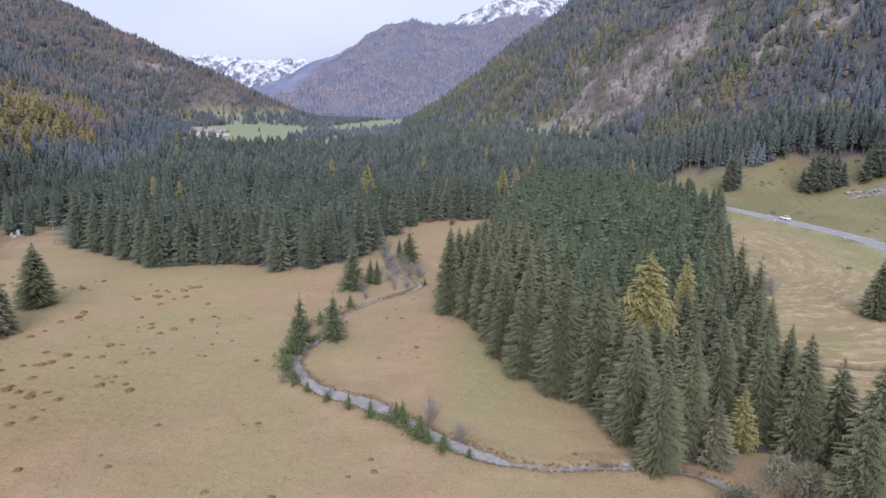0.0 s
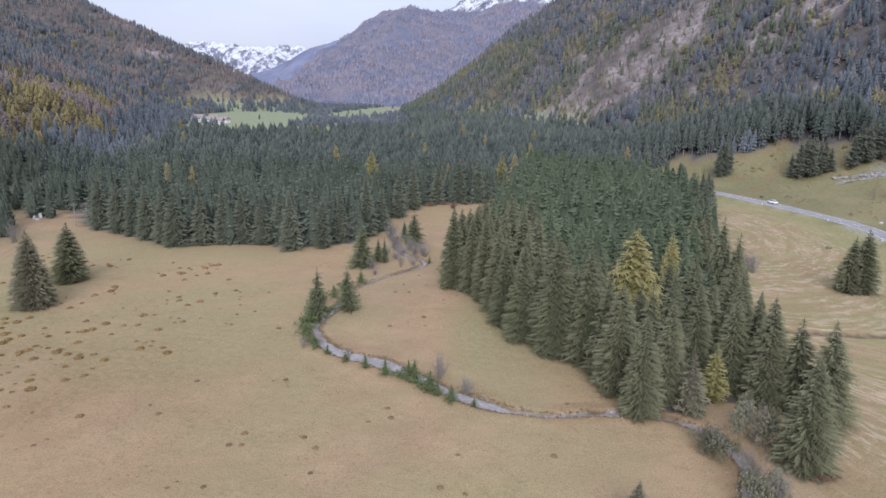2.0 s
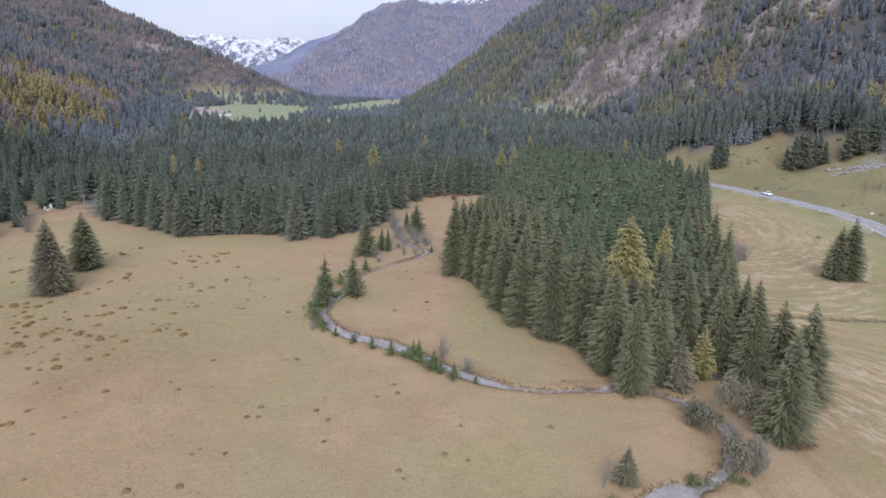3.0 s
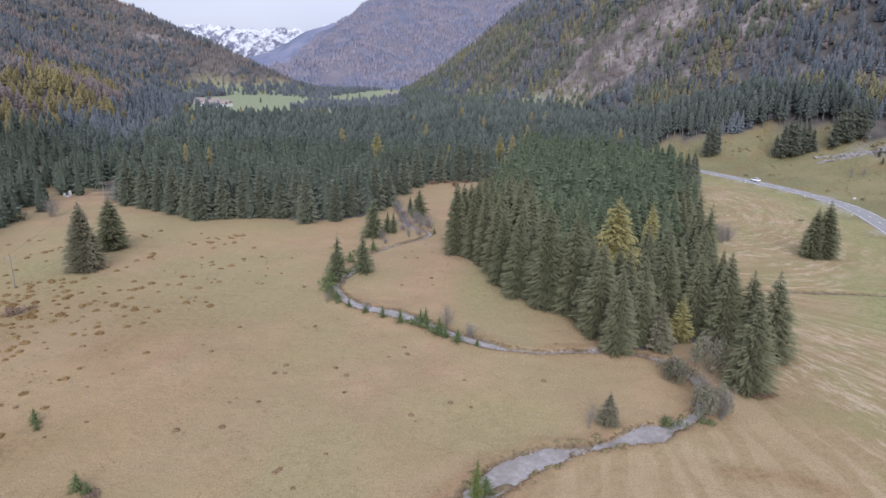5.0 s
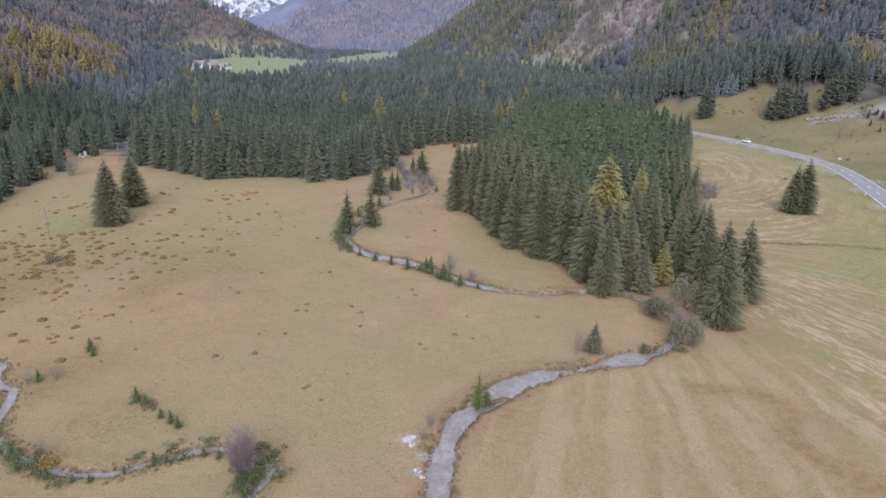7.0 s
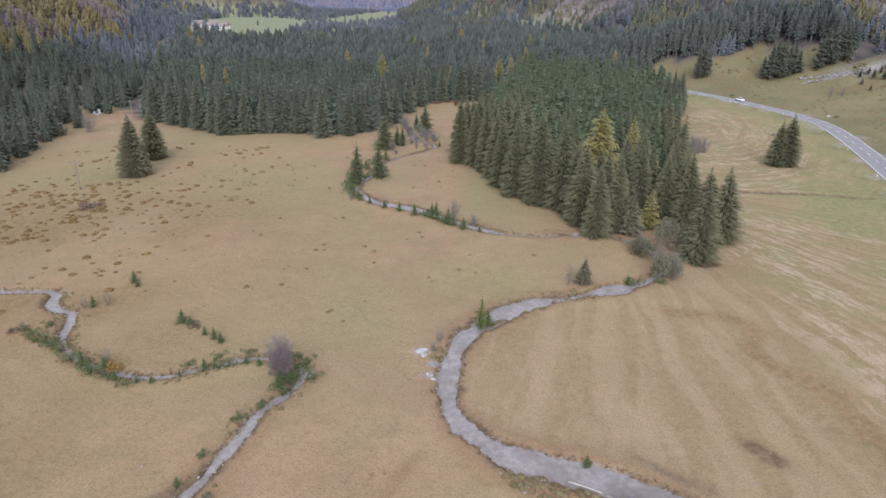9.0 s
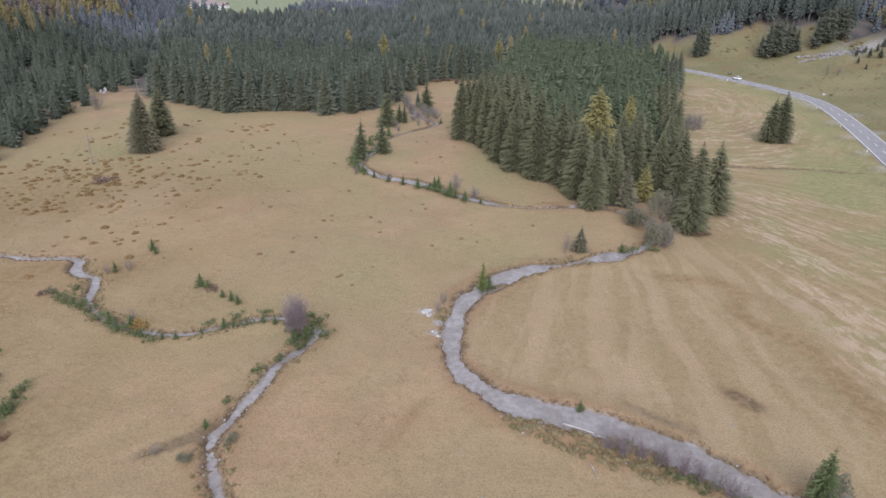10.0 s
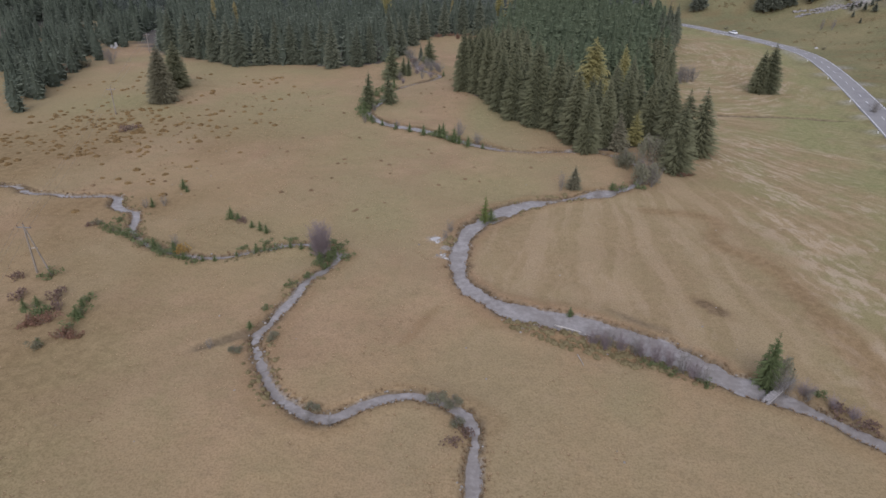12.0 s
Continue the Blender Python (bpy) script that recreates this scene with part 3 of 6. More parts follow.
    verge = np.clip(np.exp(-(np.maximum(0, rd - 7 - 14 * n3 - 6 * n1) / 11) ** 2) * (0.65 + 1.2 * n1 + 0.6 * n2), 0, 0.9) * (rd < 60) * ~on_hill
    hay = np.clip(0.15 + 0.75 * ease(x, 34, 50) + 0.9 * ease(y, 55, 75), 0, 0.75)
    heath = 0.16 * ease(n2 + 0.5 * n1, 0.10, 0.34) * ease(-x, 60, 88) * ease(y, 12, 30) * (1 - ease(y, 112, 135)) * ease(e, 1, 3)
    bare = np.exp(-(((x - 28.6) + 0.8 * (y - 5.8)) / 1.3 + 0.8 * n2) ** 2 - (((y - 5.8) - 0.8 * (x - 28.6)) / 3.6) ** 2)
    swath = np.zeros(x.shape)
    low = (x > 15) & (x < 90) & (y > -30) & (y < 60)
    swath[low] = 0.75 * np.exp(-(np.maximum(0, SWATH.edge(x[low], y[low]) + 0.7 * n1[low]) / 1.1) ** 2)
    heath = np.maximum(heath, np.maximum(bare * 1.0, 0.65 * swath))
    heath = np.maximum(heath, 0.42 * strip)
    heath = np.maximum(heath, 0.4 * on_hill * ease(n2 + 0.5 * n1, 0.2, 0.34))
    heath = np.maximum(heath, 0.34 * (1 - ease(e + 2.6 * n1 + 1.2 * n2, 0.8, 2.6)) * (x > -70) * (y < 90))
    heath = np.maximum(heath, np.clip(0.36 + 1.2 * n3 + 0.8 * n1, 0.05, 0.62) * ease(-x, 22, 62) * (1 - ease(y, 40, 110)))
    bank = (1 - ease(e + 0.9 * n2, 0.05, 0.85)) * 0.95
    bank = np.maximum(bank, 0.9 * (1 - ease(dz, 0, 0.8)))
    bank = np.maximum(bank, 0.75 * (1 - ease(dry + 0.8 * n2, 0.1, 1.0)))
    bank = np.maximum(bank, 0.35 * np.exp(-((rd - 4.4) / 0.7) ** 2) * (x < np.interp(y, ROAD_Y, ROAD_X)))
    river_y = np.interp(x, [p[0] for p in RIVER_LOWER[20:33]], [p[1] for p in RIVER_LOWER[20:33]])
    bar = ease(e, 0.0, 0.4) * (1 - ease(e + 2.0 * n1 + 0.3 * np.abs(x - 12), 3.2, 5.6)) * (x > 1) * (x < 25) * (y < river_y) * (y > -14)
    bank = np.maximum(bank, bar * np.clip(0.3 + 1.2 * n2, 0, 0.6))
    heath = np.maximum(heath, 0.75 * bar)
    bank = np.maximum(bank, 0.6 * ease(bare, 0.25, 0.6))
    mud = np.exp(-(((y - 1.5) + 0.7 * (x - 18.5) + 1.2 * n2) / 0.8) ** 2 - ((x - 18.5) / 3.4) ** 2)
    bank = np.maximum(bank, 0.75 * mud)
    pebbles = [(-8.6, 21.3, 1.5), (-6.9, 15.8, 1.2), (-6.6, 18.4, 0.9), (5.2, 37.6, 1.2), (15.8, 68.2, 1.7), (150, 292, 4), (160, 290.5, 4.5), (172, 287, 4.5), (141, 293, 2)]
    gravel = np.zeros(x.shape)
    for gx, gy, gr in pebbles:
        gravel = np.maximum(gravel, 1 - ease(np.hypot(x - gx, (y - gy) * 1.25) + gr * 1.2 * n2, gr * 0.5, gr))
    gravel = np.maximum(gravel, 0.5 * (1 - ease(np.abs(rd - 0.5), 0.2, 0.9)))
    gravel = np.maximum(gravel, 0.8 * (1 - ease(e, -0.2, 0.35)) * ease(n2, -0.1, 0.25))
    me = mesh_np("ground", np.stack([x, y, z], 1), grid_faces(len(xs), len(ys)), GROUND, True,
                 dict(hill=hill, green=green, mown=mown, phase=phase, run=run, hay=hay, verge=verge, slope=slope, scree=scree, pasture=pasture, heath=heath, bank=bank, gravel=gravel))
    return tagged(new("ground", me), "straw-coloured alpine valley meadow running up into forested mountainsides", "ground", kind="structure")


build_ground()


def build_water(stream, label, level):
    p, w = stream.p, stream.w + 0.45
    d = np.gradient(p, axis=0)
    side = np.stack([-d[:, 1], d[:, 0]], 1) / np.hypot(*d.T)[:, None]
    cols = [p + side * (w * f)[:, None] for f in (-1, -0.5, 0, 0.5, 1)]
    v = np.stack(cols, 1).reshape(-1, 2)
    z = np.full(len(v), level)
    me = mesh_np("water", np.column_stack([v, z]), grid_faces(5, len(p)), WATER, True)
    return tagged(new("water", me), label, "stream", kind="structure")


for one, level, text in zip(STREAMS, (-0.212, -0.2, -0.218, -0.206), ("narrow stony stream winding between young spruces", "grey meandering river with a stony bed", "narrow brook winding through the meadow", "shallow brook between low grassy banks")):
    build_water(one, text, level)


# ---------- road ----------
def ribbon(line, lo, hi, z, material, name):
    d = np.gradient(line, axis=0)
    side = np.stack([d[:, 1], -d[:, 0]], 1) / np.hypot(*d.T)[:, None]
    v = np.stack([line + side * lo, line + side * hi], 1).reshape(-1, 2)
    return mesh_np(name, np.column_stack([v, np.full(len(v), z)]), grid_faces(2, len(line)), material)


def slab_strip(line, half, top, depth, material, name):
    """A road body with a slightly crowned top and side faces."""
    d = np.gradient(line, axis=0)
    side = np.stack([d[:, 1], -d[:, 0]], 1) / np.hypot(*d.T)[:, None]
    rows = [(-half - 0.3, -depth), (-half, 0), (0, 0.05), (half, 0), (half + 0.3, -depth)]
    v = np.stack([np.column_stack([line + side * a, np.full(len(line), top + b)]) for a, b in rows], 1).reshape(-1, 3)
    return mesh_np(name, v, grid_faces(5, len(line)), material)


road = tagged(new("road", slab_strip(road_path, 3.45, 0.36, 0.45, ASPHALT, "road")), "grey two-lane asphalt country road with white lines", "road", kind="structure")


def sub_line(points, a, b):
    s = along(points)
    at = np.linspace(a, b, max(2, int((b - a) / 2) + 1))
    return np.column_stack([np.interp(at, s, points[:, 0]), np.interp(at, s, points[:, 1])])


for off in (-3.1, 3.1):
    line = new("edge_line", ribbon(road_path, off - 0.07, off + 0.07, 0.374, PAINT, "edge_line"))
    line.parent = road
length = along(road_path)[-1]
for a in np.arange(4, length - 6, 9.0):
    dash = new("lane_dash", ribbon(sub_line(road_path, a, a + 3.2), -0.075, 0.075, 0.416, PAINT, "lane_dash"))
    dash.parent = road

# ---------- trees ----------
def crown_reach(z, radius, low, curve):
    """Radius of a crown one metre high: bullet-shaped, a little drawn in at the foot."""
    f = max(0.0, (z - low) / (1 - low))
    return radius * (1 - f ** curve) ** 0.95 * min(1, 0.78 + 1.4 * f) + 0.004


def conifer(seed, levels, boughs, radius, droop=0.45, low=0.03, sprays=5, ragged=0.34, curve=1.5, core=0.62, lift=0.25, gaps=0.0, blade=0.02):
    """Crown of a conifer one metre high: whorls of boughs, each a ridged blade with side sprays, round an inner mass
    coloured as shaded.
    """
    rng = random.Random(seed)
    out, tris, tip = [], [], []
    lean = [rng.uniform(0.86, 1.14) for _ in range(9)]

    def add(corners, shades):
        n = len(out)
        out.extend(corners)
        tip.extend(shades)
        tris.append((n, n + 1, n + 2))

    for i in range(levels):
        f = (i + 0.2) / levels
        z = low + (0.985 - low) * f ** 0.95
        r = crown_reach(z, radius, low, curve)
        count = max(4, round(boughs * (0.40 + 0.70 * (1 - f ** 1.3))))
        turn = rng.uniform(0, 6.28)
        many = max(2, round(sprays * (1 - 0.4 * f)))
        for k in range(count):
            if rng.random() < gaps:
                continue
            a = turn + 6.283 * (k + rng.uniform(-0.35, 0.35)) / count
            side_bulge = lean[int(a * 9 / 6.283) % 9]
            reach = r * side_bulge * rng.uniform(1 - ragged, 1 + ragged * 0.6)
            ca, sa = math.cos(a), math.sin(a)
            fall = droop * rng.uniform(0.6, 1.3) * (1.15 - 0.5 * f)
            zz = z + rng.uniform(-1.3, 1.3) / levels
            broad = min(0.12 * reach, blade) + 0.0015

            def at(g, sideways, drop=0.0):
                return (ca * reach * g - sa * sideways, sa * reach * g + ca * sideways, zz - reach * fall * g * (1.0 + lift - lift * 2 * g * g) - drop)

            low_edge = broad * 0.55
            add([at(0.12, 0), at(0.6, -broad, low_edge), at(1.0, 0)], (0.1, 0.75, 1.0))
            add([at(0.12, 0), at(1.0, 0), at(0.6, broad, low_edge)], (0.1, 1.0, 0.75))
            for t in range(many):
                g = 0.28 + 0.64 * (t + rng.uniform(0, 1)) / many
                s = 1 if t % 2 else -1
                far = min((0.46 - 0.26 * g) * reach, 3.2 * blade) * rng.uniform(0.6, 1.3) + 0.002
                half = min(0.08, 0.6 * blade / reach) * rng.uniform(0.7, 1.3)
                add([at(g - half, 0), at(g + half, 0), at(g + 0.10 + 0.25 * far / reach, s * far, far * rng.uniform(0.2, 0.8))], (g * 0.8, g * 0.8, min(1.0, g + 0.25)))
    if core:
        sides, rings = 8, max(5, levels // 4)
        first = len(out)
        for m in range(rings):
            z = low + (0.84 - low) * m / (rings - 1)
            for k in range(sides):
                a = 6.283 * (k + 0.5 * (m % 2)) / sides
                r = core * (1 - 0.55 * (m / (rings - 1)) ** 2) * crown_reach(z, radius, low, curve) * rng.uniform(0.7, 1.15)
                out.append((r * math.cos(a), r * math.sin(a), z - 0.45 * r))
                # Zero gives the inner mass the full painted shade.
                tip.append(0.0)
        for m in range(rings - 1):
            for k in range(sides):
                a, b = first + m * sides + k, first + m * sides + (k + 1) % sides
                tris += [(a, b, b + sides), (a, b + sides, a + sides)]
    n = len(out)
    out += [(0.006, 0, 0.93), (-0.004, 0.006, 0.93), (-0.004, -0.006, 0.93), (0, 0, 1.0)]
    tip += [0.6, 0.6, 0.6, 1.0]
    tris += [(n, n + 1, n + 3), (n + 1, n + 2, n + 3), (n + 2, n, n + 3)]
    return np.array(out, np.float32), np.array(tris, np.int32), np.array(tip, np.float32)


def tiered(seed, tiers, spikes, radius, low=0.04, curve=1.4, droop=1.0, ragged=0.25, notch=0.6):
    """A distant conifer one metre high: jagged skirts of boughs stacked on one another."""
    rng = random.Random(seed)
    out, tris, tip = [], [], []
    for i in range(tiers):
        z = low + (0.9 - low) * i / tiers
        r = crown_reach(z, radius, low, curve)
        top = min(1.0, z + 1.9 * (0.96 - low) / tiers)
        n = len(out)
        out.append((rng.uniform(-0.1, 0.1) * r, rng.uniform(-0.1, 0.1) * r, top))
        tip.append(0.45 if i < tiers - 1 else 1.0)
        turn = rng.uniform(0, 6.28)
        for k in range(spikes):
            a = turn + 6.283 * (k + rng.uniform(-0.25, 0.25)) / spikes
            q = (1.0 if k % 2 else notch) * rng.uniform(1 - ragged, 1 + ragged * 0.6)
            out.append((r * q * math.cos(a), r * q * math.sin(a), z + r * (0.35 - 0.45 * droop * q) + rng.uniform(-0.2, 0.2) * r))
            # Notches get a low value, which the material colours as shaded.
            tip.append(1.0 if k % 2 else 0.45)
        for k in range(spikes):
            tris.append((n, n + 1 + k, n + 1 + (k + 1) % spikes))
    return np.array(out, np.float32), np.array(tris, np.int32), np.array(tip, np.float32)


def trunk_mesh(radius=0.011, sides=7, seed=0):
    rng = random.Random(seed)
    bm = bmesh.new()
    rings = []
    for z, r in ((-0.02, 1.5), (0.02, 1.15), (0.15, 1.0), (0.5, 0.62), (0.96, 0.12)):
        sway = rng.uniform(-0.003, 0.003)
        rings.append([bm.verts.new((radius * r * math.cos(6.283 * k / sides) + sway, radius * r * math.sin(6.283 * k / sides), z)) for k in range(sides)])
    for a, b in zip(rings, rings[1:]):
        for k in range(sides):
            bm.faces.new((a[k], a[(k + 1) % sides], b[(k + 1) % sides], b[k]))
    bm.faces.new(rings[-1])
    return bm


def part(name, bm, material, parent, label="", smooth=False):
    me = bpy.data.meshes.new(name)
    bmesh.ops.recalc_face_normals(bm, faces=bm.faces)
    bm.to_mesh(me)
    bm.free()
    me.polygons.foreach_set("use_smooth", np.full(len(me.polygons), smooth))
    me.materials.append(material)
    ob = new(name, me)
    ob.parent = parent
    if label:
        ob["label"] = label
    return ob


def part_np(name, mesh, parent, label=""):
    ob = new(name, mesh)
    ob.parent = parent
    if label:
        ob["label"] = label
    return ob


def height_at(x, y):
    a = np.array([float(x)]), np.array([float(y)])
    z = terrain(*a)
    rise = np.clip(1 - z, 0, 1)
    return float((z + rise * 0.55 * fractal(a[0] / 22, a[1] / 22, 3))[0])


def tree(name, crown, material, label, category="tree", group=""):
    """A tree one metre high, kept far below the ground's rim as a pattern: its copies are scaled."""
    root = new(name)
    root.empty_display_size = 0.2
    tagged(root, label, category, group)
    part("trunk", trunk_mesh(seed=len(label)), BARK, root)
    part_np("crown", mesh_np("crown", crown[0], crown[1], material, values=dict(tip=crown[2])), root)
    return root


class Stand:
    """Plants copies of tree patterns; the patterns themselves are the first trees planted."""

    def __init__(self):
        self.used = {}

    def plant(self, pattern, x, y, high, wide=1.0, turn=None, sink=0.1, label=""):
        turn = random.uniform(0, 360) if turn is None else turn
        lean = random.uniform(-1.2, 1.2)
        m = pose(x, y, height_at(x, y) - sink, lean, random.uniform(-1.2, 1.2), turn) @ Matrix.Diagonal((high * wide, high * wide, high, 1))
        if pattern.name not in self.used:
            self.used[pattern.name] = 1
            pattern.matrix_basis = m
            ob = pattern
        else:
            ob = copy_thing(pattern, Matrix.Identity(4))
            ob.matrix_basis = m
        if label:
            ob["label"] = label
        return ob


stand = Stand()
random.seed(5)
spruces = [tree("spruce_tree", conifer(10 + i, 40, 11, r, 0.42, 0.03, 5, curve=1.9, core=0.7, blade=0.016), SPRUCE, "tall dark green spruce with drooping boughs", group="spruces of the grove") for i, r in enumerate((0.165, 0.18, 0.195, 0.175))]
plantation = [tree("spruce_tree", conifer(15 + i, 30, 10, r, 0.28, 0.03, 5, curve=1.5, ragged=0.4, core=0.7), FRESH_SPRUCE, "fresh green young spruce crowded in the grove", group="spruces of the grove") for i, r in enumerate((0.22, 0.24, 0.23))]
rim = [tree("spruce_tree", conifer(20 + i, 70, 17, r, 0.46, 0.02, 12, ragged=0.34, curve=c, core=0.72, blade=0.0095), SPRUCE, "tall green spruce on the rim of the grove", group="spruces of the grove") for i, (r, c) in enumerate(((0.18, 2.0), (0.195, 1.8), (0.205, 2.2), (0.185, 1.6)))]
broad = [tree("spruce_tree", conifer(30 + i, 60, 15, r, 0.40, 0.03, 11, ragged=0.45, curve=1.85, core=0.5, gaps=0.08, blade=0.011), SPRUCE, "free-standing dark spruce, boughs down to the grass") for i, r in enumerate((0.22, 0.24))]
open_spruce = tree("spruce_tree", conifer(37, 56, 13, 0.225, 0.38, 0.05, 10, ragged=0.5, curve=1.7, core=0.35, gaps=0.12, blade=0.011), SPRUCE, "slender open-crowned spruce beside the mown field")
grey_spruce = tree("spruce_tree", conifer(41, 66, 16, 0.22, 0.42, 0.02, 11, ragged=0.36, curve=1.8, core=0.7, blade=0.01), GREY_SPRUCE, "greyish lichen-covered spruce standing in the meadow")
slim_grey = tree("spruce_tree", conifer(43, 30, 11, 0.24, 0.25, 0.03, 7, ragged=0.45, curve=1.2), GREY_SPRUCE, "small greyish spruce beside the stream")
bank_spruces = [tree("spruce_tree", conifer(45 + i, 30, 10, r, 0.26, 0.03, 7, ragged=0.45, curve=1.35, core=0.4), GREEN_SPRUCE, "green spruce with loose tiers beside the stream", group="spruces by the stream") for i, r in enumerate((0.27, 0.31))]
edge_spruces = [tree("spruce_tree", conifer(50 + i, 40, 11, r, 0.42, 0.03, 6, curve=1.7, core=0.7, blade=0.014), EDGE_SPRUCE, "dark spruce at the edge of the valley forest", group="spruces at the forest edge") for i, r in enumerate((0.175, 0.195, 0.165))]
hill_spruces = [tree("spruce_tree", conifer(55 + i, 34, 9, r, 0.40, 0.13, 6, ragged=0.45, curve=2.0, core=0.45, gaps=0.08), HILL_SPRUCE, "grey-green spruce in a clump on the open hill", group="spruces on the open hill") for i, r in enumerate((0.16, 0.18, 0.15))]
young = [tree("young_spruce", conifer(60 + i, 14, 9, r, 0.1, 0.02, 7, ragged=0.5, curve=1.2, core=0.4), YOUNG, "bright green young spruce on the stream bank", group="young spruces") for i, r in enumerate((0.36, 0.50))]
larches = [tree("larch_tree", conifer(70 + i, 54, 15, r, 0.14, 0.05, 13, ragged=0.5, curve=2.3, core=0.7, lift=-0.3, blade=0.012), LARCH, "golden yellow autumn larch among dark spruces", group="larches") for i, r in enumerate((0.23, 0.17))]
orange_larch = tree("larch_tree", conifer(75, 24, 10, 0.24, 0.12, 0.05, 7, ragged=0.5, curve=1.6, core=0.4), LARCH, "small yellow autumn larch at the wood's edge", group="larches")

# trees that stand free or along the rim of the grove: x, y, height, spread
for x, y, h, w, kind in (
        (-9.2, 126, 17, 1.0, 1), (-6.2, 124.2, 17.5, 1.0, 2), (-3.4, 119.6, 17, 1.0, 0), (-8, 132, 16, 1.0, 1), (-4.6, 130, 17, 1.0, 3), (-6.6, 139, 16, 1.0, 2), (-2, 125.4, 16, 1.0, 0), (-5, 147, 16, 1.0, 1), (-0.6, 114, 16.5, 1.0, 3),
        (-10.8, 121.5, 18, 0.9, 0), (-6.5, 119.5, 17, 0.85, 1), (-3.8, 114.5, 18.3, 0.85, 0), (-1.2, 108, 16.5, 0.95, 2), (0.6, 101, 16, 1.0, 1), (3.6, 93.6, 17.6, 1.0, 3), (8.7, 88, 20, 0.95, 2),
        (13.6, 85.6, 19.2, 1.0, 1), (16.8, 76, 16.5, 1.1, 2), (19, 68.4, 14.4, 1.05, 0), (23.5, 73.5, 15.5, 1.05, 3), (37, 74, 16, 1.05, 1), (33.4, 78.6, 14, 1.1, 2), (29, 80.5, 15.5, 1.0, 0),
        (38.5, 84, 14, 1.0, 3), (39, 92, 15.5, 0.95, 1), (40.5, 101, 14, 1.0, 0), (44, 112, 14.5, 1.0, 2)):
    stand.plant(rim[kind], x, y, h, w)
for x, y, h, w, kind in ((-92.3, 112.2, 13.2, 1.45, 0), (78.4, 132.8, 14.6, 1.1, 0), (75.8, 133.2, 12.9, 1.1, 1), (35.3, 57.6, 14.4, 1.0, 1)):
    stand.plant(broad[kind], x, y, h, w)
stand.plant(open_spruce, 42.5, 68.8, 14.9, 1.1)
stand.plant(open_spruce, 40.2, 72.6, 13.6, 1.05)
stand.plant(grey_spruce, -88.5, 96.3, 15.3, 1.2)
for x, y, h, w in ((25.8, 70.2, 9.6, 1.1), (14.5, 45.7, 4.9, 1.5), (-5, 217, 8.4, 1.1)):
    stand.plant(slim_grey, x, y, h, w)
for x, y, h, w, kind in ((-34, 98.4, 10.2, 1.0, 0), (-29.4, 103.4, 9.2, 0.9, 1), (-33.8, 135.2, 11.5, 1.0, 1), (-31, 140.6, 6.5, 0.9, 0), (-29.3, 140, 6.6, 0.8, 0), (-25, 160.8, 9.8, 1.1, 1)):
    stand.plant(bank_spruces[kind], x, y, h, w)
for x, y, h, w, kind in ((22.8, 99, 19.8, 1.12, 0), (33.5, 118, 15.4, 0.8, 1)):
    stand.plant(larches[kind], x, y, h, w)
stand.plant(larches[0], -52, 232, 19, 0.8)
stand.plant(larches[1], -3, 250, 18, 0.85)
stand.plant(orange_larch, 30, 74.4, 8.4, 1.1)
stand.plant(orange_larch, 77.5, 262, 12.5, 0.7)


def scatter(polygon, step, seed, clear=()):
    """Jittered places inside a polygon, away from the places in clear."""
    rng = np.random.RandomState(seed)
    px, py = zip(*polygon)
    xs, ys = np.meshgrid(np.arange(min(px), max(px), step), np.arange(min(py), max(py), step))
    xs[::2] += step / 2
    x, y = (a.ravel() + rng.uniform(-0.46, 0.46, a.size) * step for a in (xs, ys))
    keep = inside(x, y, polygon)
    x, y = x[keep], y[keep]
    for cx, cy, cr in clear:
        ok = np.hypot(x - cx, y - cy) > cr
        x, y = x[ok], y[ok]
    return x, y, rng


taken = [(o.matrix_basis.translation.x, o.matrix_basis.translation.y, 3.3) for o in scene.collection.objects if o.parent is None and o.type == "EMPTY"]
gx, gy, rng = scatter(GROVE, 5.3, 3, taken + [(22.8, 95.5, 4.2), (22.5, 91.5, 3.2), (32.8, 114.5, 3.4)])
front = gy < 158
for x, y in zip(gx[front], gy[front]):
    h = rng.uniform(11.5, 16.5) if 12 < x < 48 and y > 100 else rng.uniform(14, 18.5)
    inner = x > 6 + 0.05 * (y - 90) and y > 108 - 0.25 * (x - 20) and x < 38 + 0.12 * (y - 90)
    if inner and rng.uniform() < 0.14:
        continue
    stand.plant(plantation[rng.randint(3)] if inner else spruces[rng.randint(4)], x, y, h * (rng.uniform(0.72, 1.02) if inner else rng.uniform(0.9, 1.06)), rng.uniform(0.95, 1.25))
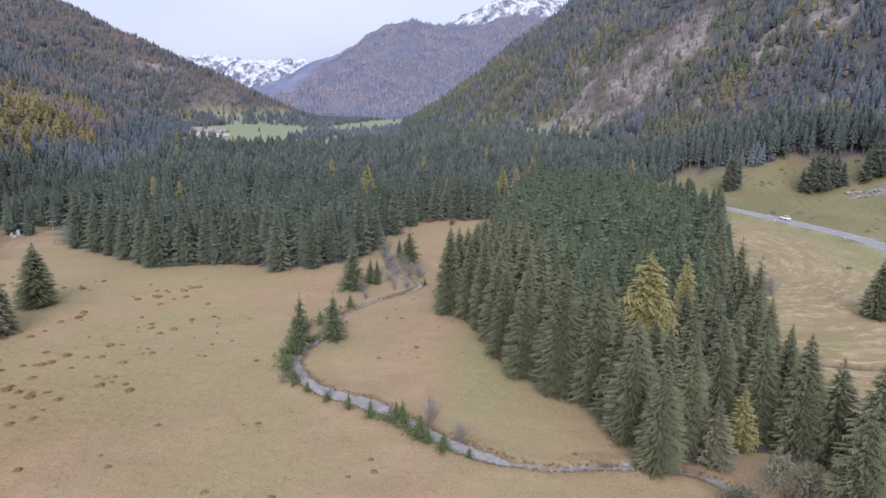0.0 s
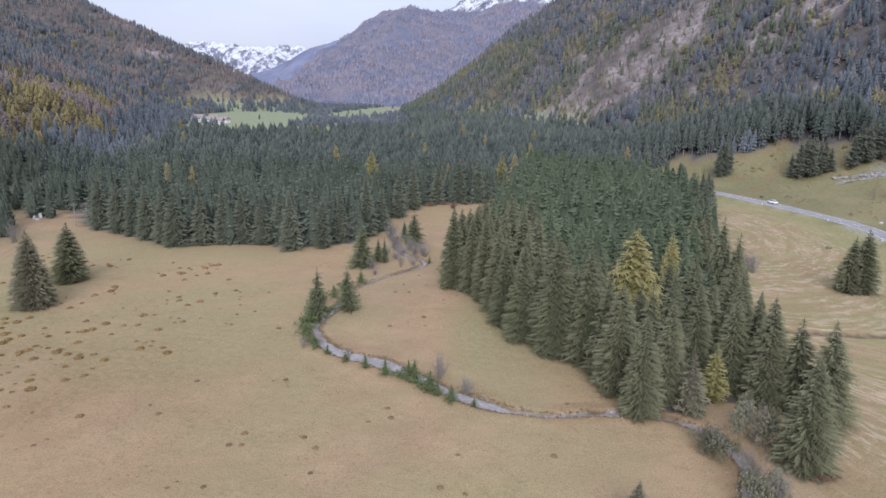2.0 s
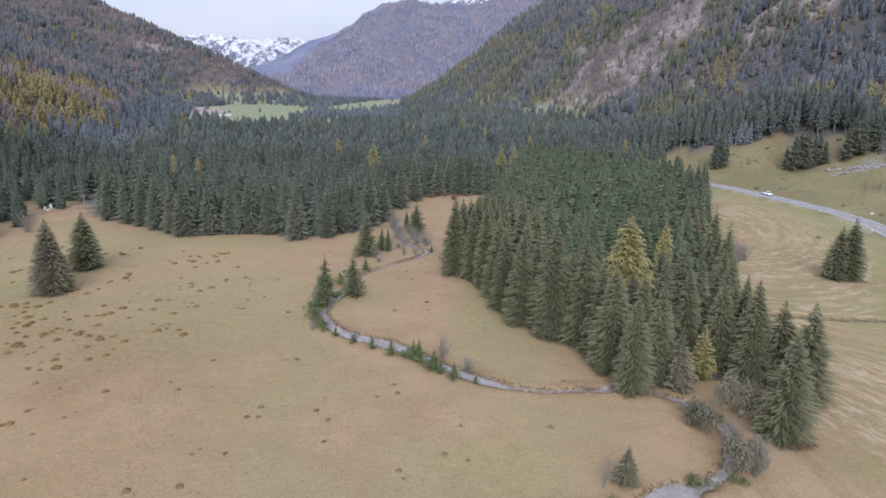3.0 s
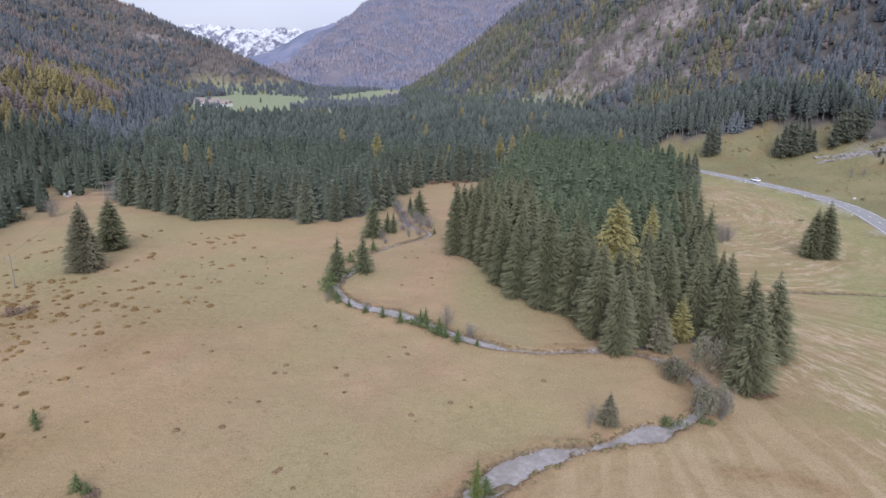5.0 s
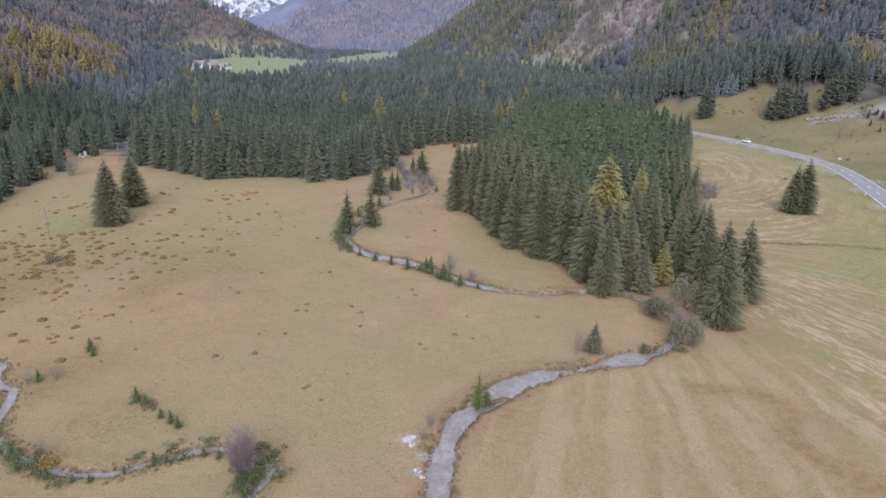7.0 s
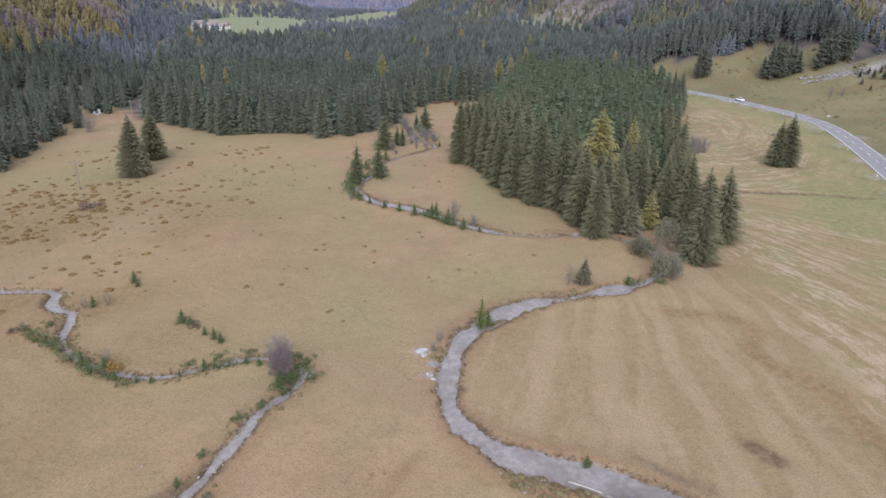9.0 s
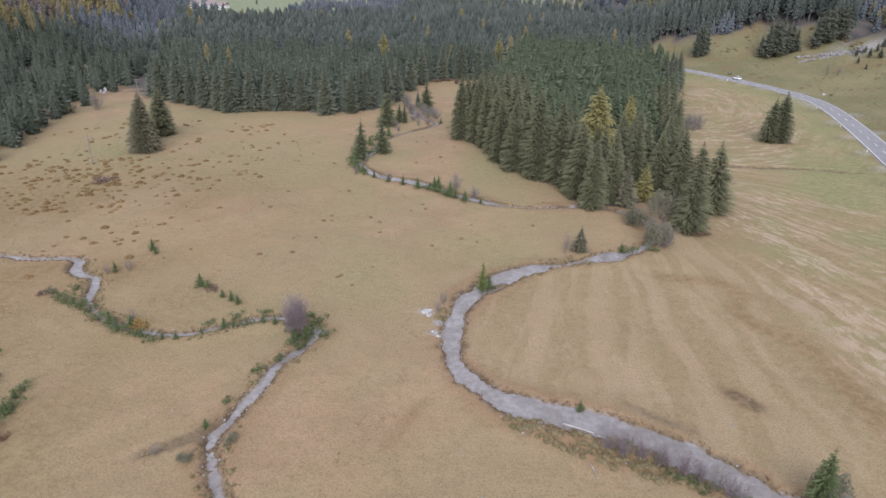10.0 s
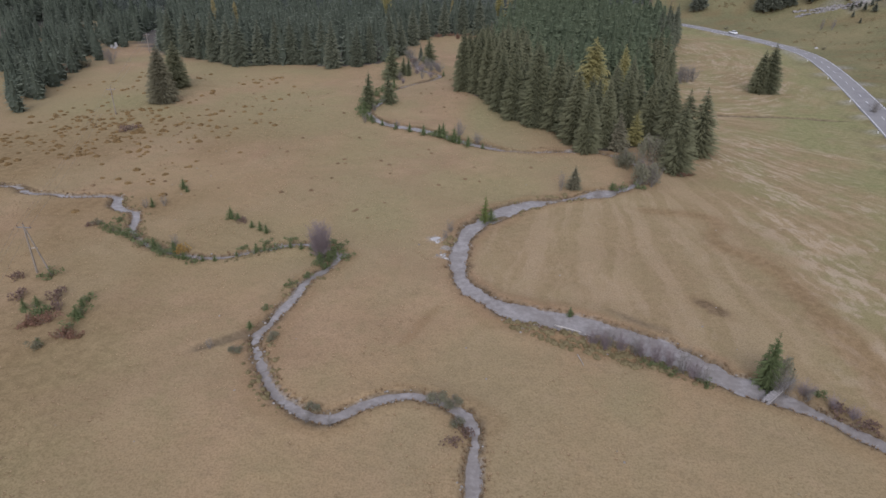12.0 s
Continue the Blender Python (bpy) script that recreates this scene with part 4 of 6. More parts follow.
for x, y, h, w in ((-118.5, 163, 17, 1.1), (-110, 159, 16, 1.1), (-104, 156, 15.5, 1.1), (-98, 153.5, 16.5, 1.1), (-92, 150, 16, 1.1), (-87, 147.4, 16.7, 1.15), (-81, 150, 15, 1.1), (-76, 152, 16.4, 1.0), (-71, 153.6, 16, 1.1),
                   (-65.6, 153.4, 14.2, 1.25), (-61, 155.5, 16, 1.0), (-55.7, 148, 15.5, 1.1), (-51.5, 155, 13.5, 1.0), (-48.4, 151.7, 14.4, 1.1), (-45, 159, 15, 1.0), (-40, 168, 18, 1.0), (-37, 176, 14, 1.0), (-41, 186, 17, 1.0),
                   (-36, 199, 16, 1.0), (-33, 214, 17, 1.0), (-26, 227, 16, 1.0), (-18, 231, 17, 1.0), (-11, 232, 17, 1.0), (-28.5, 166, 6, 1.1), (102.5, 318.5, 17, 1.0), (105.5, 319.5, 19, 1.0), (108, 321, 16, 1.0), (104.5, 322, 18, 1.0), (132, 308, 13, 1.1), (134.5, 306, 18, 1.0), (137, 307.5, 20, 1.0), (139, 305.5, 19, 1.0),
                   (141.5, 308, 20, 1.0), (143.5, 306, 18, 1.0), (146, 307.5, 17, 1.0), (148, 306, 13, 1.1), (136, 310, 18, 1.0), (140, 311, 19, 1.0), (156, 303, 18, 1.1), (159, 304.5, 20, 1.0), (166.8, 282.2, 4.5, 1.3), (170.3, 282, 3.8, 1.3), (164.3, 274, 3.2, 1.4), (169.5, 275.5, 4.6, 1.3), (172, 271, 5.0, 1.3), (163, 263, 3.0, 1.4), (174, 279, 4.2, 1.3), (178, 282, 5.2, 1.3), (162, 303, 19, 1.1), (165, 305, 20, 1.1), (168, 302, 18, 1.1), (57, 183, 15, 1.1), (60, 190, 17, 1.1), (63, 198, 18, 1.0), (61, 205, 16, 1.1), (66, 215, 18, 1.0), (71, 222, 15, 1.1), (68, 212, 16, 1.1), (65, 205, 13, 1.1), (75, 240, 15, 1.1)):
    stand.plant((hill_spruces if x > 100 else edge_spruces)[rng.randint(3)], x, y, h, w * 1.1 if x > 100 else w)

# young spruces along the banks
for x, y, h, kind in ((-33.4, 89.8, 2.6, 1), (-30.9, 86, 2.4, 1), (-27.6, 82.4, 2.2, 0), (-24, 79.8, 2.3, 0), (-20.4, 78, 2.7, 0), (-16.9, 76, 2.8, 1), (-13.2, 75, 3.6, 0), (-12.2, 74.2, 4.2, 0), (-9.6, 71.2, 4.0, 0), (-8.4, 70.2, 2.6, 0), (-6.3, 68.8, 2.6, 1),
                      (-3.1, 67.7, 1.5, 1), (-31.1, 121.9, 3.4, 1), (-33.4, 116, 2.6, 1), (-34.6, 112.5, 2.6, 1), (-36.3, 109.5, 2.4, 1), (-35, 93, 2.4, 1), (-34.6, 96, 2.8, 1), (-0.3, 30, 2.2, 1),
                      (-42.2, 25, 2.4, 1), (-41, 24.8, 1.5, 1), (-37.8, 22.3, 1.6, 0), (-36.2, 21.6, 2.0, 0), (-34.9, 20.7, 1.8, 0), (-57, 28.1, 2.2, 0), (-55.6, 36.7, 2.4, 0), (-54.4, 35.4, 1.5, 1),
                      (-45.9, 12.6, 2.0, 1), (-49.2, 13.2, 2.2, 1), (-47.8, 12.2, 1.6, 1), (-43.4, 10.5, 1.7, 1), (-40.6, 10.3, 1.4, 0), (-38.9, 10.5, 1.3, 1), (-36.4, 12.3, 1.2, 0), (-34.1, 14, 1.9, 1), (-33, 14.4, 1.4, 1), (-29.6, 15.9, 1.5, 1), (-27.9, 15.7, 1.5, 1), (-26.4, 15.7, 1.4, 1),
                      (-24, 11.6, 2.4, 1), (-23, 12.4, 2.0, 1), (-27.9, -5.6, 1.2, 1), (-57, -4.4, 2.0, 0), (-56, -3.4, 1.8, 1), (-50.3, -3, 1.5, 1), (-49.4, -5.6, 1.9, 1), (-50.2, -11.6, 1.3, 1), (10.3, 1.9, 1.6, 0), (21.5, 46.6, 1.6, 1), (-18.2, 140.5, 2.2, 0)):
    stand.plant(young[kind], x, y, h, rng.uniform(0.9, 1.15) * (0.62 if h > 5 else 1), sink=0.05)


sapling = tree("young_spruce", conifer(68, 20, 10, 0.24, 0.08, 0.03, 8, ragged=0.5, curve=1.3, core=0.35), SAPLING, "yellow-green young spruce at the river's edge")
stand.plant(sapling, -1.3, 28.9, 5.2, 0.72, sink=0.05)
bank_spruce = tree("spruce_tree", conifer(66, 26, 12, 0.36, 0.06, 0.02, 10, ragged=0.5, curve=1.5, core=0.45), YOUNG, "bushy bright green spruce beside the footbridge")
stand.plant(bank_spruce, 29.9, -9.9, 7.0, 0.62)


# ---------- woodland that cannot be counted ----------
def woodland(name, x, y, high, wide, template, material, label, seed, base=None, patch=0.6):
    """Many small trees in one mesh."""
    rng = np.random.RandomState(seed)
    v, f, *shade = template
    n = len(x)
    turn = rng.uniform(0, 6.283, n)
    c, s = np.cos(turn)[:, None], np.sin(turn)[:, None]
    r = (high * wide)[:, None]
    z0 = (terrain(x, y) if base is None else base)[:, None] - 0.3
    vx = (v[None, :, 0] * c - v[None, :, 1] * s) * r + x[:, None]
    vy = (v[None, :, 0] * s + v[None, :, 1] * c) * r + y[:, None]
    vz = v[None, :, 2] * high[:, None] + z0
    verts = np.stack([vx, vy, vz], -1).reshape(-1, 3)
    faces = (f[None] + (np.arange(n) * len(v))[:, None, None]).reshape(-1, 3)
    tint = np.repeat(np.clip(0.12 + 0.76 * rng.uniform(0, 1, n) + patch * fractal(x / 55 + 3, (y + z0[:, 0]) / 55, 4), 0, 1), len(v))
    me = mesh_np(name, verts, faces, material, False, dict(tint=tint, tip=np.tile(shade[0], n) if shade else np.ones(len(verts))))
    return tagged(new(name, me), label, "woodland", kind="stuff")


MID = [conifer(80 + i, 17, 7, r, 0.45, 0.03, 2, curve=1.7, core=0.7) for i, r in enumerate((0.175, 0.165))]
LOW = tiered(90, 9, 11, 0.175, curve=1.6)
MID_LARCH = tiered(88, 13, 13, 0.19, curve=1.8, droop=0.5, ragged=0.5, notch=0.55)
FAR = tiered(92, 6, 8, 0.18, curve=1.6)
FAR_LARCH = tiered(94, 7, 8, 0.20, curve=1.8, droop=0.5, ragged=0.5, notch=0.55)
TINY = tiered(96, 3, 6, 0.19, curve=1.6)


def pick(rng, x, *shares):
    """Splits places into lots by the given shares."""
    roll = rng.uniform(0, 1, len(x))
    edges = np.concatenate([[0], np.cumsum(shares)])
    return [(roll >= a) & (roll < b) for a, b in zip(edges, edges[1:])]


back = ~front
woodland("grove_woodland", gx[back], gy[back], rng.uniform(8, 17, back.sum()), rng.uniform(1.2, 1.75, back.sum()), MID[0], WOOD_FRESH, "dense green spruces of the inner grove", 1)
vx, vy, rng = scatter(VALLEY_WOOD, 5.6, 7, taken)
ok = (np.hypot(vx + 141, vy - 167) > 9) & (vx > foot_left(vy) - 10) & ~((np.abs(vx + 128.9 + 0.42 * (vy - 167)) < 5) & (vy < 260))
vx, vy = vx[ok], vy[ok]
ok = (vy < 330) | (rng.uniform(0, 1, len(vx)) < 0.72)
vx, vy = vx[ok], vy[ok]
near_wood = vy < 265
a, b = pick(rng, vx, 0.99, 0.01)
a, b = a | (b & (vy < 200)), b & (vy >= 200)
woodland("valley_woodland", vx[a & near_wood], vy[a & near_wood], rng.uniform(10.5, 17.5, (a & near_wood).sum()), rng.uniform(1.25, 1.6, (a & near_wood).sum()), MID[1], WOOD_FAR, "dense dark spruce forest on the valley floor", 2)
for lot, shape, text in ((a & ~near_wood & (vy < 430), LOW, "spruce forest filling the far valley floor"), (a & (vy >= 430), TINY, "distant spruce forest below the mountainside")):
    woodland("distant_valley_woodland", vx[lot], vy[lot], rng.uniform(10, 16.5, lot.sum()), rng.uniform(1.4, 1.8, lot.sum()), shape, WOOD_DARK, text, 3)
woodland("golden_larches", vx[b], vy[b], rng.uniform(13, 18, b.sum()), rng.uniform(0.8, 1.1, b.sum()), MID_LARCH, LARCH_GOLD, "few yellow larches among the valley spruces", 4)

# mountainsides
def on_slope(seed, side):
    """Places on one mountainside, thick where it looks down on the meadow and thin further off."""
    rng = np.random.RandomState(seed)
    xs, ys = [], []
    for y in np.arange(20, 1420, 8.0):
        step = (4.3 if side < 0 else 3.7) + 0.0045 * y
        deep = (120 + 0.40 * y) if side < 0 else (75 + 0.22 * y)
        if side < 0:
            start = float(foot_left(y)) + (12 if y < 260 else 4)
        else:
            start = float(foot_right(y)) - 4 if y > 352 else np.interp(y, [0, 200, 270, 300, 321, 330, 338, 345, 352], [222, 212, 202, 186, 180, 170, 160, 128, 100]) - (0 if y < 345 else 14)
        n = int((10.5 if y < 420 else 12) * deep / step ** 2)
        x = start + side * rng.uniform(0, deep, n)
        far_off = (x < -0.87 * y - 45) if side < 0 else (x > 0.56 * y + 60)
        x = x[~far_off | (rng.uniform(0, 1, n) < 0.06)]
        xs += list(x)
        ys += list(y + rng.uniform(-4, 4, len(x)))
    return np.array(xs), np.array(ys), rng


def clothe(x, y, rng, lots, seed, scar=None):
    for keep, tpl, mat_, name, text in lots:
        for part_keep, shape in ((keep & (y < 235), MID[1] if tpl is FAR else MID_LARCH), (keep & (y >= 235) & (y < 290), LOW if tpl is FAR else MID_LARCH), (keep & (y >= 290) & (y < 640), tpl), (keep & (y >= 640), TINY)):
            n = int(part_keep.sum())
            if not n:
                continue
            high = rng.uniform(7.5, 12.5, n) * np.interp(y[part_keep], [0, 300, 700], [1.15, 1.0, 1.1])
            if scar is not None:
                high = np.where(scar[part_keep], rng.uniform(3.5, 10, n), high)
            # Nearer slope spruces take materials without the painted haze.
            woodland(name, x[part_keep], y[part_keep], high * (0.8 if tpl is FAR_LARCH else 1.0), rng.uniform(1.0, 1.35, n) if tpl is FAR_LARCH else rng.uniform(1.15, 1.6, n), shape, WOOD_FAR if mat_ is WOOD_HAZED and shape is MID[1] else WOOD_DARK if mat_ is WOOD_HAZED and shape is LOW else mat_, text, seed)


lx, ly, rng = on_slope(21, -1)
ok = np.hypot(lx + 143, ly - 169) > 6
lx, ly = lx[ok], ly[ok]
up = terrain(lx, ly)
gold_band = np.clip(1.35 - np.abs(up - 22 - 0.03 * (ly - 250)) / 20, 0, 1) * (ly < 560) * (ly > 215) * (up > 9)
roll = 0.2 + 0.55 * rng.uniform(0, 1, len(lx)) + 1.2 * fractal(lx / 45, ly / 45, 4)
gold = roll < 0.52 * gold_band - 0.04
low_line = np.where(ly < 245, 16.0, 14.0)
dark_belt = np.exp(-((up - 52 - 0.05 * (ly - 250)) / 14) ** 2) * (ly < 520)
brown = ~gold & (roll > 0.46 + 0.5 * dark_belt) & (up > low_line)
grey = ~gold & ~brown & (roll > 0.37 + 0.5 * dark_belt) & (up > low_line)
clothe(lx, ly, rng, ((~(gold | brown | grey), FAR, WOOD_HAZED, "slope_woodland", "dark spruces on the steep mountainside"), (gold, FAR_LARCH, LARCH_GOLD, "golden_larches", "golden larches on the lower mountainside"),
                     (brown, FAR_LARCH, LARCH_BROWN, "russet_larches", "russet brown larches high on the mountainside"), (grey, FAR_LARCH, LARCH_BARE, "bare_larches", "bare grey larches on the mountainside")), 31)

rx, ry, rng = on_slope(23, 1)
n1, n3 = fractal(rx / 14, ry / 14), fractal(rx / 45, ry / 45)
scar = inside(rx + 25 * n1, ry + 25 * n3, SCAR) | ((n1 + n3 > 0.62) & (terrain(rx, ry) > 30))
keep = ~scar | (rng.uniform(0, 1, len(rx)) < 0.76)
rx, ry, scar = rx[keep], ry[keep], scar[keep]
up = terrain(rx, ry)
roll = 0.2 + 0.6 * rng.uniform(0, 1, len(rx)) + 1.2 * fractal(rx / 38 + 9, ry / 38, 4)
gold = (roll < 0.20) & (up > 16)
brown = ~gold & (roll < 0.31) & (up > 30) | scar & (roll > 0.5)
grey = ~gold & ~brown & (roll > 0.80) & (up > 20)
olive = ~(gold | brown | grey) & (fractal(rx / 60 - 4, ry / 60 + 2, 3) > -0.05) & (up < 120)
clothe(rx, ry, rng, ((~(gold | brown | grey | olive), FAR, WOOD_HAZED, "slope_woodland", "dark spruces on the rocky mountainside"), (olive, FAR, WOOD_OLIVE, "slope_woodland", "olive green spruces on the lower mountainside"), (gold, FAR_LARCH, LARCH_PALE, "golden_larches", "yellow-green larches on the rocky mountainside"),
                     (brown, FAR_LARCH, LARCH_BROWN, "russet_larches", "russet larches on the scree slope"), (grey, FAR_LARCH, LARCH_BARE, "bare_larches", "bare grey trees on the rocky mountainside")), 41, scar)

# a row of tall spruces with bare lower trunks along the top of the open hill
hx, hy = zip(*HILL_EDGE[:9])
hs = along(np.array(HILL_EDGE[:9], float))
rng = np.random.RandomState(61)
at = rng.uniform(0, hs[-1], 300)
back_off = rng.uniform(0, 20, 300)
rowx, rowy = np.interp(at, hs, hx) + back_off * 0.25, np.interp(at, hs, hy) + back_off
row_high = rng.uniform(14, 20, 300)
woodland("hilltop_spruces", rowx, rowy, row_high, rng.uniform(0.8, 1.1, 300), tiered(97, 9, 10, 0.15, low=0.30, curve=1.6), WOOD_DARK, "tall spruces along the top of the open hill", 63)
post = (np.array([(0.011 * math.cos(2.094 * k), 0.011 * math.sin(2.094 * k), z) for z in (-0.02, 0.7) for k in range(3)], np.float32),
                       np.array([(0, 1, 4), (0, 4, 3), (1, 2, 5), (1, 5, 4), (2, 0, 3), (2, 3, 5)], np.int32))
woodland("hilltop_trunks", rowx, rowy, row_high, np.full(300, 1.3), post, LARCH_BARE, "bare grey lower trunks of the hilltop spruces", 63)


# ---------- far mountains ----------
def mountain(name, ridge, y_ridge, y_foot, material, label, step, rough, low=-6, trees=0):
    """A mountain face that climbs from its foot to a ridge line, with small trees where asked for."""
    at, top = zip(*ridge)

    def face(x, t):
        y = y_foot + (y_ridge - y_foot) * t
        z = low + (np.interp(x, at, top) - low) * t ** 1.15
        z = z + rough * np.sin(np.pi * np.clip(t, 0, 0.97)) ** 0.5 * fractal(x / (step * 9), y / (step * 9), 5) + 0.25 * rough * fractal(x / (step * 3), y * 0 + 3, 4) * t
        return y, z

    xs = np.arange(min(at), max(at), step)
    ts = np.linspace(0, 1, max(8, int(abs(y_ridge - y_foot) / step)))
    x, t = (a.ravel() for a in np.meshgrid(xs, ts))
    y, z = face(x, t)
    tagged(new(name, mesh_np(name, np.stack([x, y, z], 1), grid_faces(len(xs), len(ts)), material, True)), label, "mountain", kind="structure")
    if trees:
        rng = np.random.RandomState(trees)
        tx, tt = rng.uniform(min(at) + 20, min(max(at), 260), trees), rng.uniform(0.02, 1.0, trees)
        ty, tz = face(tx, tt)
        keep = fractal(tx / 90, tz / 60 + 7, 4) < 0.17
        dot = (np.array([(0.2 * math.cos(a), 0.2 * math.sin(a), 0) for a in (0.3, 2.4, 4.5)] + [(0, 0, 1)], np.float32), np.array([(0, 1, 3), (1, 2, 3), (2, 0, 3)], np.int32))
        woodland("far_hill_woodland", tx[keep], ty[keep], rng.uniform(8, 14, keep.sum()), rng.uniform(1.0, 1.5, keep.sum()), dot, HAZY_TREES, "haze-tinted purple-brown and blue-green trees on the far mountain", 71, tz[keep], 2.2)


CREST = [(-900, -90), (-823, -30), (-775, 34), (-715, 144), (-668, 198), (-600, 263), (-511, 320), (-423, 337), (-335, 344), (-248, 334), (-140, 335), (-33, 350), (93, 370), (216, 400), (700, 420)]
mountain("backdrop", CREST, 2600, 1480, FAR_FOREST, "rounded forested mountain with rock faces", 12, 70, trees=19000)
mountain("backdrop", [(-1900, 60), (-1351, 95), (-1231, 117), (-1111, 174), (-993, 231), (-877, 265), (-762, 268), (-500, 200)], 3300, 2700, HAZY_FOREST, "hazy blue forested mountain", 22, 50)
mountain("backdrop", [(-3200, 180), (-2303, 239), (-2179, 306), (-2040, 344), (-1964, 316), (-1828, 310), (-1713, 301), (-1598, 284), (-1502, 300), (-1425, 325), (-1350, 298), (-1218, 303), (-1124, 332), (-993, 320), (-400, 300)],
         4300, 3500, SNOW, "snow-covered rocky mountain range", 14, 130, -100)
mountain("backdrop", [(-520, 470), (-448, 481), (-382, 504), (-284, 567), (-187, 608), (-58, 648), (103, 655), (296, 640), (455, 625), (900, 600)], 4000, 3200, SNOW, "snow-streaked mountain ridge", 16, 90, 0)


# woods round the two far pastures
PASTURES = [[(-330, 700), (-430, 830), (-480, 1084), (-330, 1000), (-255, 860), (-225, 640), (-280, 600)], [(-284, 1008), (-290, 1254), (-280, 1637), (-180, 1113), (-200, 840), (-244, 850)]]
qx, qy, rng = scatter([(-460, 640), (-120, 640), (-150, 1450), (-460, 1450)], 11.0, 85)
ok = (qx < foot_right(qy) + 5) & (qx > foot_left(qy) - 5) & ~inside(qx, qy, VALLEY_WOOD)
for meadow in PASTURES:
    ok &= ~inside(qx + 20 * fractal(qx / 50, qy / 50), qy, meadow)
woodland("pasture_woodland", qx[ok], qy[ok], rng.uniform(6, 11, ok.sum()), rng.uniform(1.6, 2.2, ok.sum()), TINY, WOOD_HAZED, "dark woods between the far pastures", 86)
# single trees on the far pasture
rng = np.random.RandomState(81)
px, py = rng.uniform(-430, -190, 40), rng.uniform(800, 1330, 40)
ok = (px < foot_right(py) - 15) & (px > foot_left(py) + 10) & (fractal(px / 60, py / 60) > 0.02)
woodland("pasture_trees", px[ok], py[ok], rng.uniform(6, 12, ok.sum()), rng.uniform(1.1, 1.6, ok.sum()), TINY, WOOD_FAR, "scattered dark trees on the far pasture", 83)

# ---------- shrubs, tufts and stones ----------
def twig_mesh(name, seed, stems=14, twigs=13, flare=0.55, thick=0.012):
    """Bare shrub one metre high: rising stems that fork into thin twigs."""
    rng = random.Random(seed)
    v, f = [], []

    def sliver(a, b, w):
        d = Vector(b) - Vector(a)
        s = d.cross(Vector((rng.uniform(-1, 1), rng.uniform(-1, 1), 0.3)))
        s = s.normalized() * w if s.length > 1e-6 else Vector((w, 0, 0))
        t = d.cross(s).normalized() * w
        n = len(v)
        v.extend([tuple(Vector(a) + s), tuple(Vector(a) - s * 0.5 + t), tuple(Vector(a) - s * 0.5 - t), b])
        f.extend([(n, n + 1, n + 3), (n + 1, n + 2, n + 3), (n + 2, n, n + 3)])

    for k in range(stems):
        a = rng.uniform(0, 6.283)
        lean = flare * rng.uniform(0.1, 1.0)
        high = rng.uniform(0.6, 1.0) * (1.05 - 0.35 * lean)
        foot = (0.12 * rng.uniform(-1, 1), 0.12 * rng.uniform(-1, 1), -0.03)
        tip = (math.cos(a) * lean, math.sin(a) * lean, high)
        sliver(foot, tip, thick)
        for j in range(twigs):
            t = rng.uniform(0.2, 0.98)
            p = tuple(foot[i] * (1 - t) + tip[i] * t for i in range(3))
            b = a + rng.uniform(-1.9, 1.9)
            r = rng.uniform(0.10, 0.30) * (1.2 - 0.5 * t)
            sliver(p, (p[0] + r * math.cos(b), p[1] + r * math.sin(b), p[2] + r * rng.uniform(0.3, 1.3)), thick * 0.45)
    return v, f


def leaf_cloud(seed, count, size=0.10, hollow=0.45, lumps=5):
    """Small leaves in a lumpy crown of radius one and height one."""
    rng = random.Random(seed)
    knots = [(rng.uniform(-0.6, 0.6), rng.uniform(-0.6, 0.6), rng.uniform(0.15, 0.7), rng.uniform(0.26, 0.46)) for _ in range(lumps)]
    v, f = [], []
    for _ in range(count):
        cx, cy, cz, cr = rng.choice(knots)
        d = Vector((rng.gauss(0, 1), rng.gauss(0, 1), rng.gauss(0, 1))).normalized() * cr * rng.uniform(hollow, 1.05)
        p = Vector((cx + d.x, cy + d.y, max(0.02, cz + d.z * 0.8)))
        q = Euler((rng.uniform(0, 6.28), rng.uniform(0, 6.28), 0)).to_matrix()
        n = len(v)
        for c in ((-1, 0, 0), (0, -0.55, 0), (1, 0, 0), (0, 0.55, 0)):
            v.append(tuple(p + q @ (Vector(c) * size * rng.uniform(0.7, 1.2))))
        f += [(n, n + 1, n + 2), (n, n + 2, n + 3)]
    return v, f


def leaf_mesh(seed, count, size, material):
    v, f = leaf_cloud(seed, count, size, lumps=9)
    return mesh_np("leaves", v, f, material, values=dict(tip=np.ones(len(v))))


def shrub(name, seed, label, twig=TWIG, leaf=None, leaves=0, flare=0.55, stems=14, group=""):
    root = new(name)
    tagged(root, label, "shrub", group)
    part_np("branch_mass", mesh_np("branch_mass", *twig_mesh("branch_mass", seed, stems, 26, flare, 0.006), twig), root)
    if leaf:
        part_np("leaves", leaf_mesh(seed + 1, leaves, 0.05, leaf), root)
    return root


def low_bush(name, seed, label, leaf, group="", leaves=240):
    root = new(name)
    tagged(root, label, "bush", group)
    part_np("branch_mass", mesh_np("branch_mass", *twig_mesh("branch_mass", seed, 7, 5, 0.7), TWIG), root)
    part_np("leaves", leaf_mesh(seed + 3, leaves, 0.11, leaf), root)
    return root


def dress(pattern, places):
    for x, y, high, wide in places:
        stand.plant(pattern, x, y, high, wide, sink=0.02)


